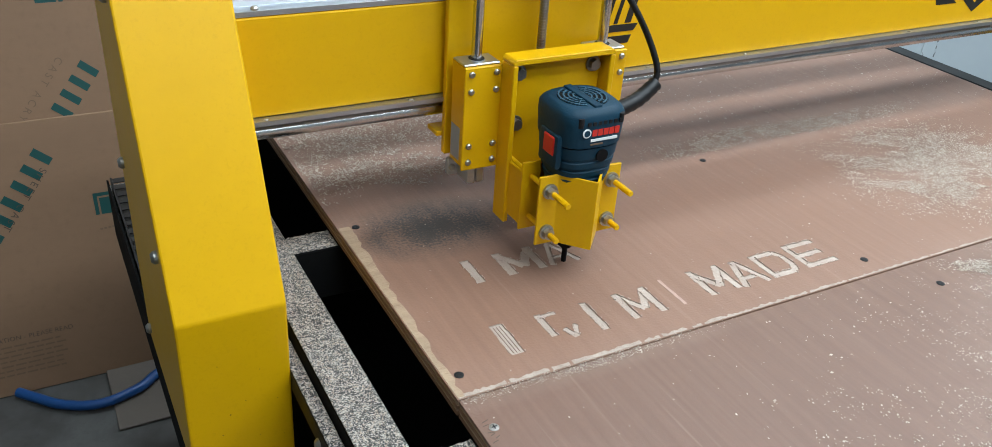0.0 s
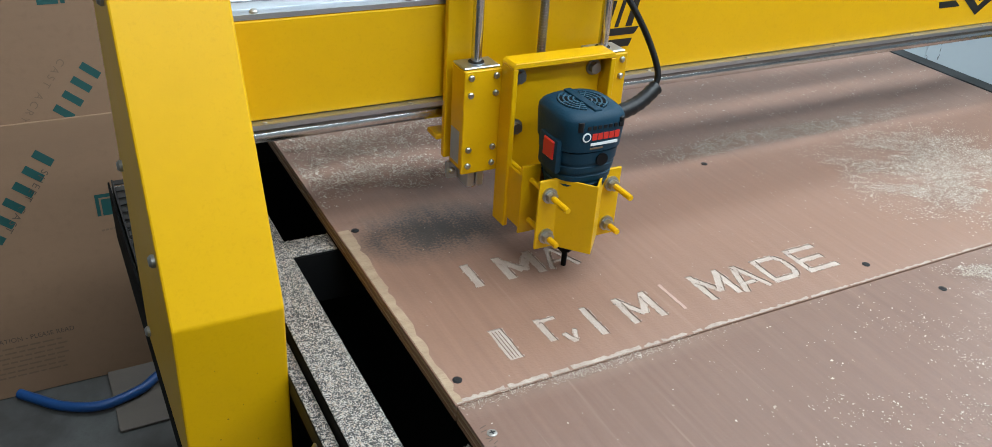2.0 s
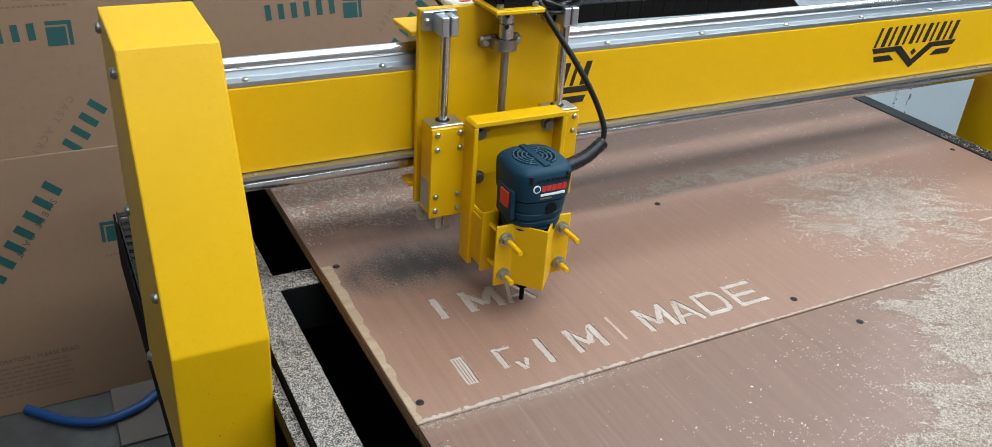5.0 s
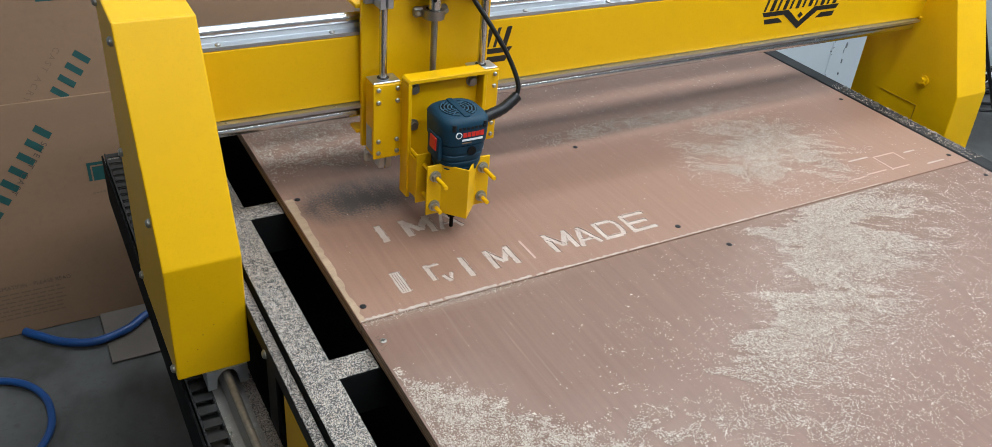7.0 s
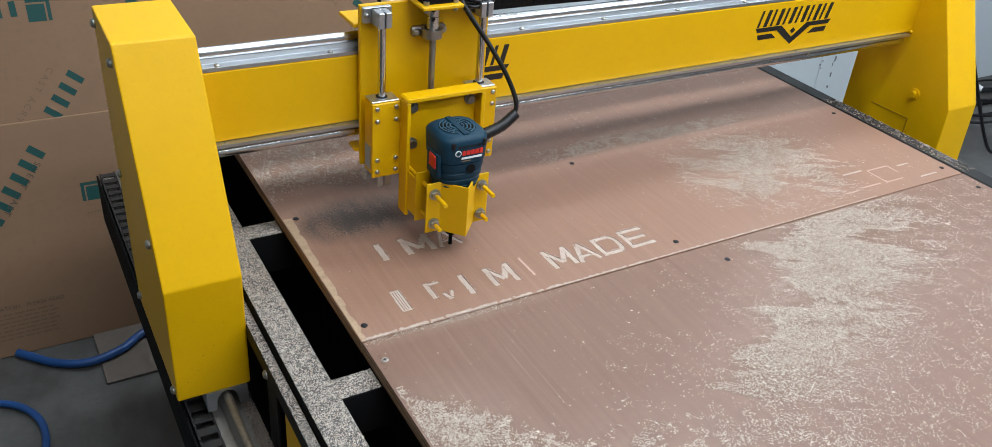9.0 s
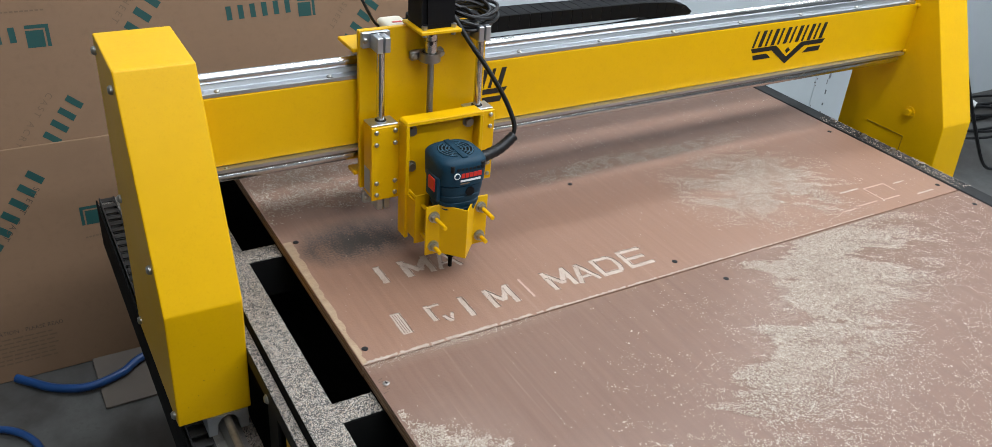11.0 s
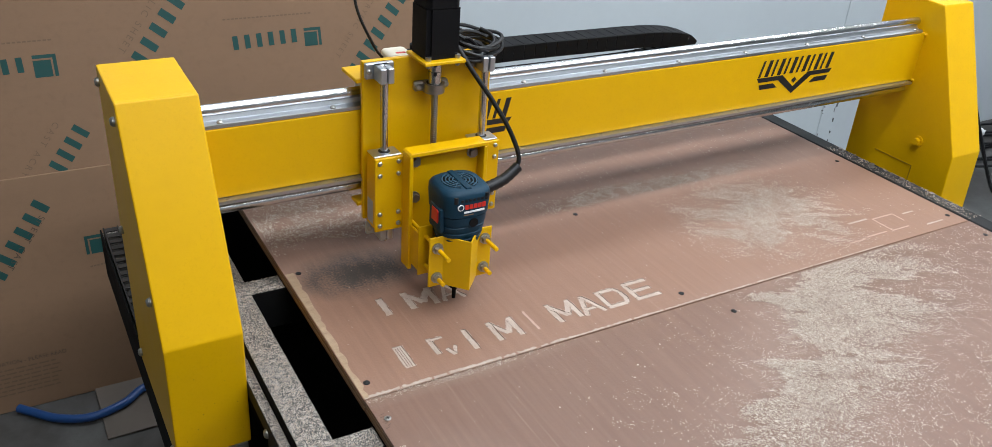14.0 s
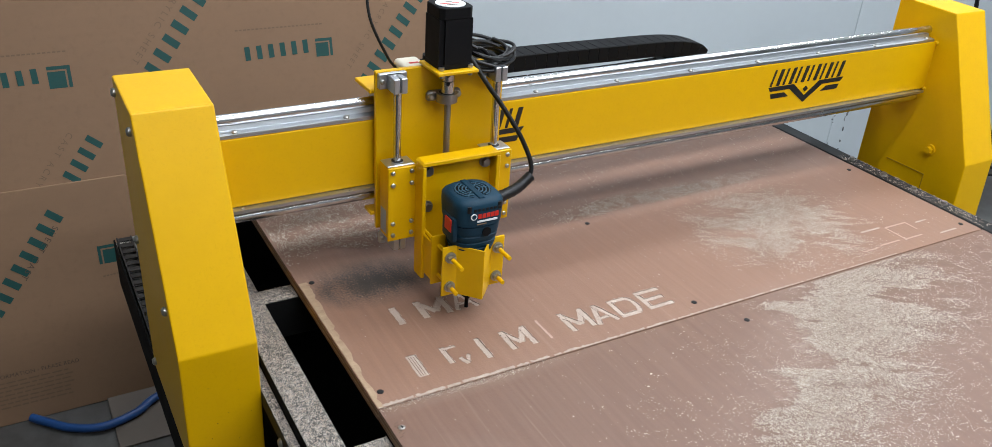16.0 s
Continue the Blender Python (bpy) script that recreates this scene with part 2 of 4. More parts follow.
def dusted(name, base, base2, patches, rough=0.55, grain=True, fine=420, level=0.5, cover=0.0, stains=()):
    """A surface with wood grain under wood dust. patches: (x, y, rx, ry, weight) in metres where the dust lies thicker; cover: dust everywhere;
    stains: the same for dark sooty marks."""
    m = bpy.data.materials.new(name)
    m.use_nodes = True
    nt = m.node_tree
    L, N = nt.links.new, nt.nodes.new
    b = nt.nodes["Principled BSDF"]
    b.inputs["Roughness"].default_value = rough
    geo = N("ShaderNodeNewGeometry")
    pos = geo.outputs["Position"]

    def noise_tex(scale, detail=4, stretch=(1, 1, 1), turn=0):
        mp = N("ShaderNodeMapping")
        mp.inputs["Rotation"].default_value = (0, 0, radians(turn))
        mp.inputs["Scale"].default_value = stretch
        L(pos, mp.inputs["Vector"])
        n = N("ShaderNodeTexNoise")
        n.inputs["Scale"].default_value, n.inputs["Detail"].default_value = scale, detail
        n.inputs["Roughness"].default_value = .66 if detail > 8 else .5
        L(mp.outputs[0], n.inputs["Vector"])
        return n.outputs["Fac"]

    def mth(op, a, c=None, clamp=False):
        n = N("ShaderNodeMath")
        n.operation, n.use_clamp = op, clamp
        for i, v in enumerate((a, c)):
            if v is None:
                continue
            if isinstance(v, (int, float)):
                n.inputs[i].default_value = v
            else:
                L(v, n.inputs[i])
        return n.outputs[0]

    def mixc(f, a, c):
        n = N("ShaderNodeMix")
        n.data_type = "RGBA"
        for i, v in ((0, f), (6, a), (7, c)):
            if isinstance(v, tuple):
                n.inputs[i].default_value = (*v, 1)
            else:
                L(v, n.inputs[i])
        return n.outputs[2]

    def ellipses(spots):
        total = None
        for x, y, rx, ry, w in spots:
            mp = N("ShaderNodeMapping")
            mp.vector_type = "TEXTURE"
            mp.inputs["Location"].default_value = (x, y, 0.8)
            mp.inputs["Scale"].default_value = (rx, ry, 1)
            L(pos, mp.inputs["Vector"])
            gr = N("ShaderNodeTexGradient")
            gr.gradient_type = "SPHERICAL"
            L(mp.outputs[0], gr.inputs["Vector"])
            v = mth("MULTIPLY", gr.outputs["Fac"], w)
            total = v if total is None else mth("ADD", total, v)
        return total

    col = mixc(noise_tex(5, 5), base2, base)
    if grain:
        mottle = mth("MULTIPLY", mth("SUBTRACT", noise_tex(380, 4, (1, .45, 1)), .44, True), 1.5, True)
        col = mixc(mottle, col, tuple(c * .62 for c in base2))
        flaw = mth("MULTIPLY", mth("SUBTRACT", noise_tex(46, 9, (1, .35, 1)), .50, True), 2.2, True)
        col = mixc(mth("MULTIPLY", flaw, .40), col, (.36, .25, .20))
        film_fac = mth("MULTIPLY", mth("SUBTRACT", noise_tex(3.2, 8, (1, .6, 1)), .42, True), 1.6, True)
        col = mixc(film_fac, col, (.235, .163, .128))
        gr = noise_tex(105, 6, (1.0, .05, 1), 4)
        gr2 = noise_tex(240, 3, (1.0, .03, 1))
        f = mth("MULTIPLY", mth("SUBTRACT", mth("ADD", gr, mth("MULTIPLY", gr2, .6)), .56, True), 1.25, True)
        col = mixc(mth("MULTIPLY", f, .48), tuple(c * .72 for c in base2), col)
        scratch = mth("MULTIPLY", mth("SUBTRACT", noise_tex(150, 4, (1.0, .022, 1), 6), .64, True), 5.0, True)
        col = mixc(mth("MULTIPLY", scratch, .22), col, (.47, .35, .28))
    if stains:
        st = mth("MULTIPLY", ellipses(stains), mth("MULTIPLY", mth("SUBTRACT", mth("ADD", noise_tex(40, 5, (1, .5, 1)), mth("MULTIPLY", noise_tex(330, 3), 1.4)), .75), 1.3))
        col = mixc(mth("MULTIPLY", st, 1.3, True), col, (.045, .036, .03))
    dust = mth("MINIMUM", ellipses(patches), .78) if patches else None
    speck = mth("SUBTRACT", mth("ADD", mth("MULTIPLY", noise_tex(fine, 2), .92), mth("MULTIPLY", noise_tex(fine * .38, 2), .42)), .17)
    big = noise_tex(34, 12, (.6, 1.5, 1), 30)
    if dust is not None:
        dens = mth("MULTIPLY", dust, mth("ADD", mth("MULTIPLY", big, 1.7), -.32))
        d1 = mth("MULTIPLY", mth("SUBTRACT", mth("ADD", dens, speck), level + .42), 8.0, True)
        film = mth("MULTIPLY", mth("MULTIPLY", dust, noise_tex(26, 9, (.5, 1.6, 1), 30)), 0.40, True)
        col = mixc(film, col, (.43, .33, .275))
        col = mixc(mth("MULTIPLY", d1, .28), col, (.445, .365, .305))
    else:
        d1 = mth("MULTIPLY", mth("SUBTRACT", mth("ADD", mth("MULTIPLY", big, .08), speck), level), 7.0, True)
        col = mixc(d1, col, (.54, .49, .44))
    L(col, b.inputs["Base Color"])
    bp = N("ShaderNodeBump")
    bp.inputs["Strength"].default_value, bp.inputs["Distance"].default_value = .5, .0015
    L(mth("ADD", d1, mth("MULTIPLY", speck, .4)), bp.inputs["Height"])
    L(bp.outputs[0], b.inputs["Normal"])
    return m


PATCHES = [(.72, -.07, .15, .11, .6), (.66, -.16, .2, .13, .7), (.56, -.24, .22, .14, .6), (.46, -.32, .24, .16, .45), (.82, -.20, .4, .3, .45), (.04, -.20, .11, .13, .9), (.18, -.36, .26, .15, .7),
           (.83, .16, .19, .14, .8), (.98, .2, .42, .24, .3), (.70, .355, .34, .045, .9), (.09, .53, .24, .16, .8), (.13, -.010, .26, .016, .6), (1.0, .36, .3, .06, .4)]
M["board"] = dusted("brown_film_plywood", (.312, .173, .120), (.200, .107, .073), PATCHES, .5, fine=430, stains=[(.105, .285, .125, .075, 1.7)])
M["board_fresh"] = dusted("orange_brown_film_plywood", (.415, .234, .158), (.29, .157, .104), PATCHES, .5, fine=430, stains=[(.105, .285, .125, .075, 1.7)])
M["dust_steel"] = dusted("chip_strewn_black_steel", (.040, .040, .039), (.016, .016, .016), [], .6, False, 700, .52)
M["cut_faint"] = mat("scraped_film", (0.46, 0.31, 0.25), 0.75, 0, 0.12, 120, 0.2, 500)
M["burr"] = mat("torn_film_edge", (0.20, 0.12, 0.085), 0.8, 0, 0.2, 150)
M["frayed"] = mat("frayed_ply", (0.50, 0.42, 0.35), 0.8, 0, 0.3, 110, 0.6, 500, color2=(.13, .085, .06))
M["dark_scuff"] = mat("dark_scuff", (.24, .25, .26), .8, 0, .3, 80)
# near-black for dark paint, with the shade of gaps put into the colour
M["shade_black"] = mat("matt_black_paint_and_shade", (0.006, 0.006, 0.006), 0.85, 0, 0.2, 20, spec=0.12)

# ---- room ----
WALL_Y = 1.56
single("floor", box((-3.2, -3.2, -.1), (5.2, WALL_Y, 0)), M["concrete"], "grey worn concrete workshop floor", "floor", kind="structure")
single("wall_north", box((-3.2, WALL_Y, 0), (5.2, WALL_Y + .1, CEIL)), M["wall"], "pale blue-white painted workshop wall", "wall", kind="structure")
# south and west walls are unseen; their grey cuts light bounced onto the left
single("wall_south", box((-3.2, -3.3, 0), (5.2, -3.2, CEIL)), M["wall_low_bounce"], "unseen workshop wall, grey to bounce less light", "wall", kind="structure")
single("wall_west", box((-3.3, -3.2, 0), (-3.2, WALL_Y, CEIL)), M["wall_low_bounce"], "unseen workshop wall, grey to bounce less light", "wall", kind="structure")
single("wall_east", box((5.2, -3.2, 0), (5.3, WALL_Y, CEIL)), M["wall"], "pale painted workshop wall", "wall", kind="structure")
single("ceiling", box((-3.2, -3.2, CEIL), (5.2, WALL_Y, CEIL + .1)), M["ceiling"], "white workshop ceiling", "ceiling", kind="structure")
tj = single("trim_joint", box((2.735, WALL_Y - .005, 0), (2.815, WALL_Y - .001, CEIL), .0015), M["wall"], "scuffed cover strip over a wall panel joint", "trim", kind="structure")
rs = random.Random(12)
for k in range(26):
    x, z, h = rs.choice((2.734, 2.742, 2.812, 2.819)) + rs.uniform(-.004, .004), rs.uniform(.03, .42), rs.uniform(.004, .022)
    w = rs.uniform(.001, .0035)
    part("scuff", prism([(x - w, z), (x + w * .4, z - h * .2), (x + w, z + h * .5), (x + w * .2, z + h), (x - w * .8, z + h * .7)], "y", WALL_Y - .0065, WALL_Y - .0002), M["dark_scuff"], tj)
# front rows follow the beam's shadow edges; the last three are added fill
for lx, ly, lpow in ((.55, -.32, 30), (2.4, -.32, 40), (.40, -1.45, 24), (2.4, -1.45, 32), (.2, -2.6, 14), (2.2, -2.6, 16), (-1.75, -.9, 4.5), (2.7, .95, 26), (.8, 1.15, 15)):
    unseen_batten(lx, ly, 1.5, .32, lpow)

# ---- machine frame ----
fr = thing("machine_frame", (.6, 0, 0), "black steel base frame of the router table, strewn with wood chips", "machine frame")
Y0, Y1 = -1.75, .95
part("side_beam", box((-.095, Y0, .70), (-.052, Y1, .7785), .002), M["shade_black"], fr)
part("chip_layer", box((-.0945, Y0, .7786), (-.0525, Y1, .7800), .0006), M["dust_steel"], fr, "thin layer of pale wood chips")
part("side_beam", box((1.225, Y0, .70), (1.262, Y1, .800), .002), M["black"], fr)
part("edge_angle", box((-.110, Y0, .738), (-.0965, Y1, .7625), .0015), M["black"], fr)
part("chip_layer", box((-.1095, Y0, .7626), (-.097, Y1, .7638), .0005), M["dust_steel"], fr)
for y in (-1.185, -.80, -.415, -.0475, .337, .722):
    part("crossbar", box((-.052, y - .0185, .71), (1.2248, y + .0185, .7780), .0015), M["shade_black"], fr)
    part("chip_layer", box((-.0524, y - .018, .7781), (0, y + .018, .7796), .0005), M["dust_steel"], fr)
# added near-black sheets that paint the gap under the bed dark
part("chip_tray", box((-.05, Y0, .30), (1.22, Y1, .305)), M["shade_black"], fr, "near-black sheet added to darken the gap under the bed")
part("rear_panel", box((-.05, .93, .3055), (1.22, .94, .70)), M["shade_black"], fr)
part("inner_panel", box((-.0515, Y0, .3055), (-.0505, .9295, .6995)), M["shade_black"], fr)
part("side_panel", box((-.0985, Y0, .588), (-.0955, .02, .737)), M["yellow"], fr, "yellow painted side panel")
for y in (.07, .25, -.55, .6, -1.2):
    part("stiffener", box((-.1005, y - .022, .588), (-.0957, y + .022, .7375), .001), M["black"], fr)
part("rail_bed", box((-.196, Y0, .575), (-.1005, Y1, .587), .001), M["dust_steel"], fr)
for x in (-.105, 1.24):
    for y in (Y0 + .1, -.75, .40):
        part("leg", box((x - .03, y - .035, 0), (x + .03, y + .035, .419 if x < 0 else .70), .003), M["black"], fr)
part("lower_beam", box((-.175, Y0, .42), (-.112, Y1, .5745), .003), M["black"], fr)
for i, y in enumerate((-.62, -.27, .055, .4, .75)):
    part("bolt", screw_head((-.108, y, .742), (-1, 0, 0), .0065, .006), M["zinc"], fr, smooth=True)
lr = part("linear_rail", prism([(-.168, .5875), (-.120, .5875), (-.120, .594), (-.138, .598), (-.140, .634), (-.147, .634), (-.149, .598), (-.168, .594)], "y", Y0, Y1), M["dusty_alu"], fr, "chip-dusted aluminium rail support")
part("shaft", cyl((-.1435, Y0, .640), (-.1435, Y1, .640), .0060, 20), M["dusty_steel"], lr, "steel shaft with clinging dust", smooth=True)
for k in range(14):
    for x in (-.162, -.126):
        part("rail_screw", screw_head((x, Y0 + .12 + k * .19, .5945), (0, 0, 1), .0045, .004), M["zinc"], lr, smooth=True)

# cable tray with its drag chain, beside the rail
tr = thing("chain_tray", (-.19, 0, .56), "black steel cable tray beside the machine rail", "cable tray")
part("tray_wall", box((-.2005, Y0, .50), (-.1975, .93, .606)), M["shade_black"], tr)
part("bracket", box((-.1974, .88, .55), (-.176, .93, .5745)), M["black"], tr)


def drag_chain(name, pts, w, h, pitch, label, axis, look_of="plastic"):
    """A plastic drag chain: links of two cheeks and a bar across along a path. axis: the chain's width direction."""
    t = thing(name, pts[0], label, "drag chain")
    path = smooth_path(pts, 160)
    run, last, n = 0.0, None, 0
    ax = Vector(axis)
    for i in range(len(path) - 1):
        run += (path[i + 1] - path[i]).length
        if last is None or run - last >= pitch:
            last = run
            d = (path[i + 1] - path[i]).normalized()
            u = ax.cross(d).normalized()
            m = Matrix((ax, d, u)).transposed().to_4x4()
            m.translation = path[i]
            bm = join(box((-w / 2, -pitch * .52, -h / 2), (-w / 2 + .003, pitch * .52, h / 2), .0008), box((w / 2 - .003, -pitch * .52, -h / 2), (w / 2, pitch * .52, h / 2), .0008),
                      box((-w / 2 + .003, -pitch * .5, h / 2 - .003), (w / 2 - .003, pitch * .5, h / 2), .0006), box((-w / 2 + .003, -pitch * .3, -h / 2), (w / 2 - .003, pitch * .3, -h / 2 + .002)))
            bmesh.ops.transform(bm, matrix=m, verts=bm.verts)
            part("link", bm, M[look_of], t)
    return t


drag_chain("drag_chain", [(-.180, -1.3, .60), (-.180, -.6, .60), (-.180, .2, .60), (-.180, .7, .60), (-.180, .93, .602)], .030, .020, .024,
           "black plastic drag chain lying along the machine", (-1, 0, 0), "chain")

# ---- plywood boards on the bed ----
ZT = .80


def letter(ch, x0, x1, y0, y1, w):
    h, m = w / 2, (x0 + x1) / 2
    a, b = x0 + h, x1 - h
    if ch == "I":
        return [((m, y0), (m, y1), w)]
    if ch == "M":
        return [((a, y0), (a, y1), w), ((a, y1 - h), (m, y0 + .012), w), ((m, y0 + .012), (b, y1 - h), w), ((b, y0), (b, y1), w)]
    if ch == "A":
        return [((a, y0), (m, y1 - h * .3), w), ((m, y1 - h * .3), (b, y0), w), ((a + .006, y0 + .014), (b - .006, y0 + .014), w * .8)]
    if ch == "D":
        return [((a, y0), (a, y1), w), ((a, y1 - h), (b - .006, y1 - h), w), ((b - .006, y1 - h), (b, y1 - .014), w), ((b, y1 - .014), (b, y0 + .014), w), ((b, y0 + .014), (b - .006, y0 + h), w), ((b - .006, y0 + h), (a, y0 + h), w)]
    if ch == "E":
        return [((a, y0), (a, y1), w), ((a, y1 - h), (x1, y1 - h), w), ((a, (y0 + y1) / 2), (x1 - .006, (y0 + y1) / 2), w), ((a, y0 + h), (x1, y0 + h), w)]
    if ch == "L":
        return [((a, y0 + .006), (a, y1), w), ((a, y1 - h), (x1 - .002, y1 - h), w * .7), ((x1 - .006, y0 + .014), (x1 - .001, y0 - .003), w * .9), ((x1 - .001, y0 - .003), (x1 + .008, y0 + .016), w * .6)]
    return []


CARVED = [("I", .100, .110, .157, .203, .0105), ("M", .139, .187, .157, .203, .0102), ("A", .190, .231, .157, .203, .0066),
          ("I", .074, .090, .036, .085, .015), ("L", .125, .150, .039, .083, .0075), ("I", .176, .190, .035, .083, .0088), ("M", .219, .262, .037, .083, .0086),
          ("I", .282, .288, .038, .086, .004), ("M", .322, .366, .039, .087, .0088), ("A", .366, .408, .038, .086, .0082), ("D", .412, .456, .038, .086, .0082), ("E", .465, .512, .039, .088, .0082)]


def stroke_box(p, q, w, z0, z1, ext=0.0, rough=0.0):
    """A bar from p to q on the board, w wide; rough: how far its long edges waver."""
    p, q = Vector((*p, 0)), Vector((*q, 0))
    d = (q - p).normalized()
    s = Vector((-d.y, d.x, 0))
    p, q = p - d * ext, q + d * ext
    n = max(1, int((q - p).length / .0035)) if rough else 1
    rj = random.Random(int(p.x * 9e4 + q.y * 7e4))
    side = [[p.lerp(q, i / n) + s * g * (w / 2 + rj.uniform(-rough, rough * .5)) + d * rj.uniform(-rough, rough) for i in range(n + 1)] for g in (-1, 1)]
    ring = side[0] + side[1][::-1]
    return prism([(v.x, v.y) for v in ring], "z", z0, z1)


def board(name, x0, x1, y0, y1, label, zt=ZT, th=.018):
    t = thing(name, ((x0 + x1) / 2, (y0 + y1) / 2, zt - th), label, "plywood board", "boards on the bed")
    part("face_veneer", box((x0, y0, zt - .0030), (x1, y1, zt), .0004), M["board_fresh" if -.01 < y0 < .1 else "board"], t, "brown filmed plywood face")
    for k in range(4):
        h = (th - .0031) / 4
        part("ply", box((x0 + .0008 * (k % 2), y0 + .001 * (k % 2), zt - th + k * h), (x1 - .001, y1 - .001, zt - th + (k + 1) * h - .0001)), M["ply_edge" if k % 2 else "ply_dark"], t)
    return t


M["ply_dark"] = mat("plywood_edge_dark", (.24, .135, .08), .75, 0, .25, 25, .3, 300, stretch=(3, .3, 1))
b1 = board("plywood_board", 0, 1.22, 0.0, .94, "brown film-faced plywood board with milled letters, screwed to the bed")
b2 = board("plywood_board", .001, 1.222, -.80, -.0012, "brown film-faced plywood board strewn with wood chips", ZT - .0008)
b3 = board("plywood_board", .001, 1.221, -1.60, -.803, "brown film-faced plywood board", ZT - .003)

# letters milled into the board: pockets are cut out of its face, with a pale floor in each
face = b1.children[0]
cut_bms = []
for ch, x0, x1, y0, y1, w in CARVED:
    cut_bms.append((ch, letter(ch, x0, x1, y0, y1, w)))
OUTLINE = [((.985, .083), (1.035, .083), .004), ((1.045, .078), (1.10, .078), .003), ((1.045, .078), (1.045, .032), .003), ((1.10, .078), (1.10, .05), .0025), ((1.045, .032), (1.09, .032), .003),
           ((1.12, .07), (1.15, .07), .0035), ((1.13, .022), (1.175, .022), .0035), ((.98, .034), (1.03, .034), .003), ((.905, .052), (.94, .052), .0025), ((.93, .03), (.97, .03), .0025)]
FLOOR = ZT - .0011
cutters = []
for ch, st in cut_bms:
    if st[0][2] < .005:
        part("milled_letter", join(*[stroke_box(p, q, w, ZT - .0006, ZT + .0003, 0, .0007) for p, q, w in st]), M["cut_faint"], b1, "faint scraped outline of a letter")
        continue
    for i, (p, q, w) in enumerate(st):
        cutters.append(bpy.data.objects.new("cutter", mesh_of("cutter", stroke_box(p, q, w, FLOOR - .0004, ZT + .004 + .0001 * i, .0001 * (i % 3), .0008), M["cut"])))
    part("milled_letter", join(*[stroke_box(p, q, w + .002, ZT - .0031, FLOOR + .00006 * i, .0012) for i, (p, q, w) in enumerate(st)]), M["cut"], b1, "pale bare wood of a milled letter")
for c in cutters:
    scene.collection.objects.link(c)
    md = face.modifiers.new("pocket", "BOOLEAN")
    md.operation, md.solver, md.object = "DIFFERENCE", "EXACT", c
bpy.context.view_layer.update()
carved = bpy.data.meshes.new_from_object(face.evaluated_get(bpy.context.evaluated_depsgraph_get()))
face.modifiers.clear()
carved.materials.append(M["cut"])
for pl in carved.polygons:
    if abs(pl.normal.z) < .5 and -.56 < pl.center.x < -.06 and -.44 < pl.center.y < -.25:
        pl.material_index = 1
face.data = carved
for c in cutters:
    bpy.data.objects.remove(c)
# burrs of torn film that stand up along the pockets
rs = random.Random(21)
for ch, st in cut_bms:
    if st[0][2] < .005:
        continue
    bits = []
    for p, q, w in st:
        d = (Vector(q) - Vector(p)).normalized()
        n2 = Vector((-d.y, d.x))
        for k in range(int((Vector(q) - Vector(p)).length / .004)):
            c = Vector(p) + d * (.002 + k * .004 + rs.uniform(-.001, .001)) + n2 * rs.choice((-1, 1)) * (w / 2 + rs.uniform(0, .0009))
            e = d * rs.uniform(.0006, .0022)
            bits.append(stroke_box(tuple(c - e), tuple(c + e), rs.uniform(.0005, .0011), ZT - .0003, ZT + rs.uniform(.0003, .0011)))
    part("burr", join(*bits), M["cut"], b1)
for p, q, w in OUTLINE:
    part("milled_line", stroke_box(p, q, w, ZT - .0006, ZT + .0003, 0, .0004), M["cut" if w > .0032 else "cut_faint"], b1)
# tool marks left on the floor of the widest letter
for k in range(3):
    part("tool_mark", stroke_box((.0785 + k * .0035, .039), (.0785 + k * .0035, .082), .0005, FLOOR, FLOOR + .0005), M["burr"], b1)
# bolts on the far side beam
for y in (.10, .17, .245, .33):
    part("bolt", hexnut((1.243, y, .80), (0, 0, 1), .0055, .007), M["dull_steel"], fr)
# worn strip of bare ply along the board's edge
rs = random.Random(4)
bm = bmesh.new()
ys = [.002 + .318 * i / 40 for i in range(41)]
wv = [(.0075 + .006 * i / 40) + rs.choice((-.0028, -.0008, 0, .0003, .0009, .0012)) for i in range(41)]
va = [bm.verts.new((.0012, y, ZT + .0005)) for y in ys]
vb = [bm.verts.new((.0012 + w, y, ZT + .0005)) for y, w in zip(ys, wv)]
for i in range(40):
    bm.faces.new((va[i], vb[i], vb[i + 1], va[i + 1]))
r = bmesh.ops.extrude_face_region(bm, geom=bm.faces[:])
bmesh.ops.translate(bm, verts=[v for v in r["geom"] if isinstance(v, bmesh.types.BMVert)], vec=(0, 0, -.0008))
bmesh.ops.recalc_face_normals(bm, faces=bm.faces)
part("worn_edge", bm, M["ply_edge"], b1, "bare ply where the film is planed away")
bm = bmesh.new()
xs = [.002 + .98 * i / 260 for i in range(261)]
va = [bm.verts.new((x, .0008 + rs.choice((0, 0, .0004, .0009)), ZT + .0004)) for x in xs]
vb = [bm.verts.new((x, .0022 + max(.0004, .0036 * (1 - x / .8) + rs.choice((-.0016, -.0005, 0, .0006, .0013))), ZT + .0004)) for x in xs]
for i in range(260):
    if rs.random() < .93:
        bm.faces.new((va[i], va[i + 1], vb[i + 1], vb[i]))
r = bmesh.ops.extrude_face_region(bm, geom=bm.faces[:])
bmesh.ops.translate(bm, verts=[v for v in r["geom"] if isinstance(v, bmesh.types.BMVert)], vec=(0, 0, -.0007))
bmesh.ops.recalc_face_normals(bm, faces=bm.faces)
part("worn_edge", bm, M["frayed"], b1, "frayed pale edge along the joint")


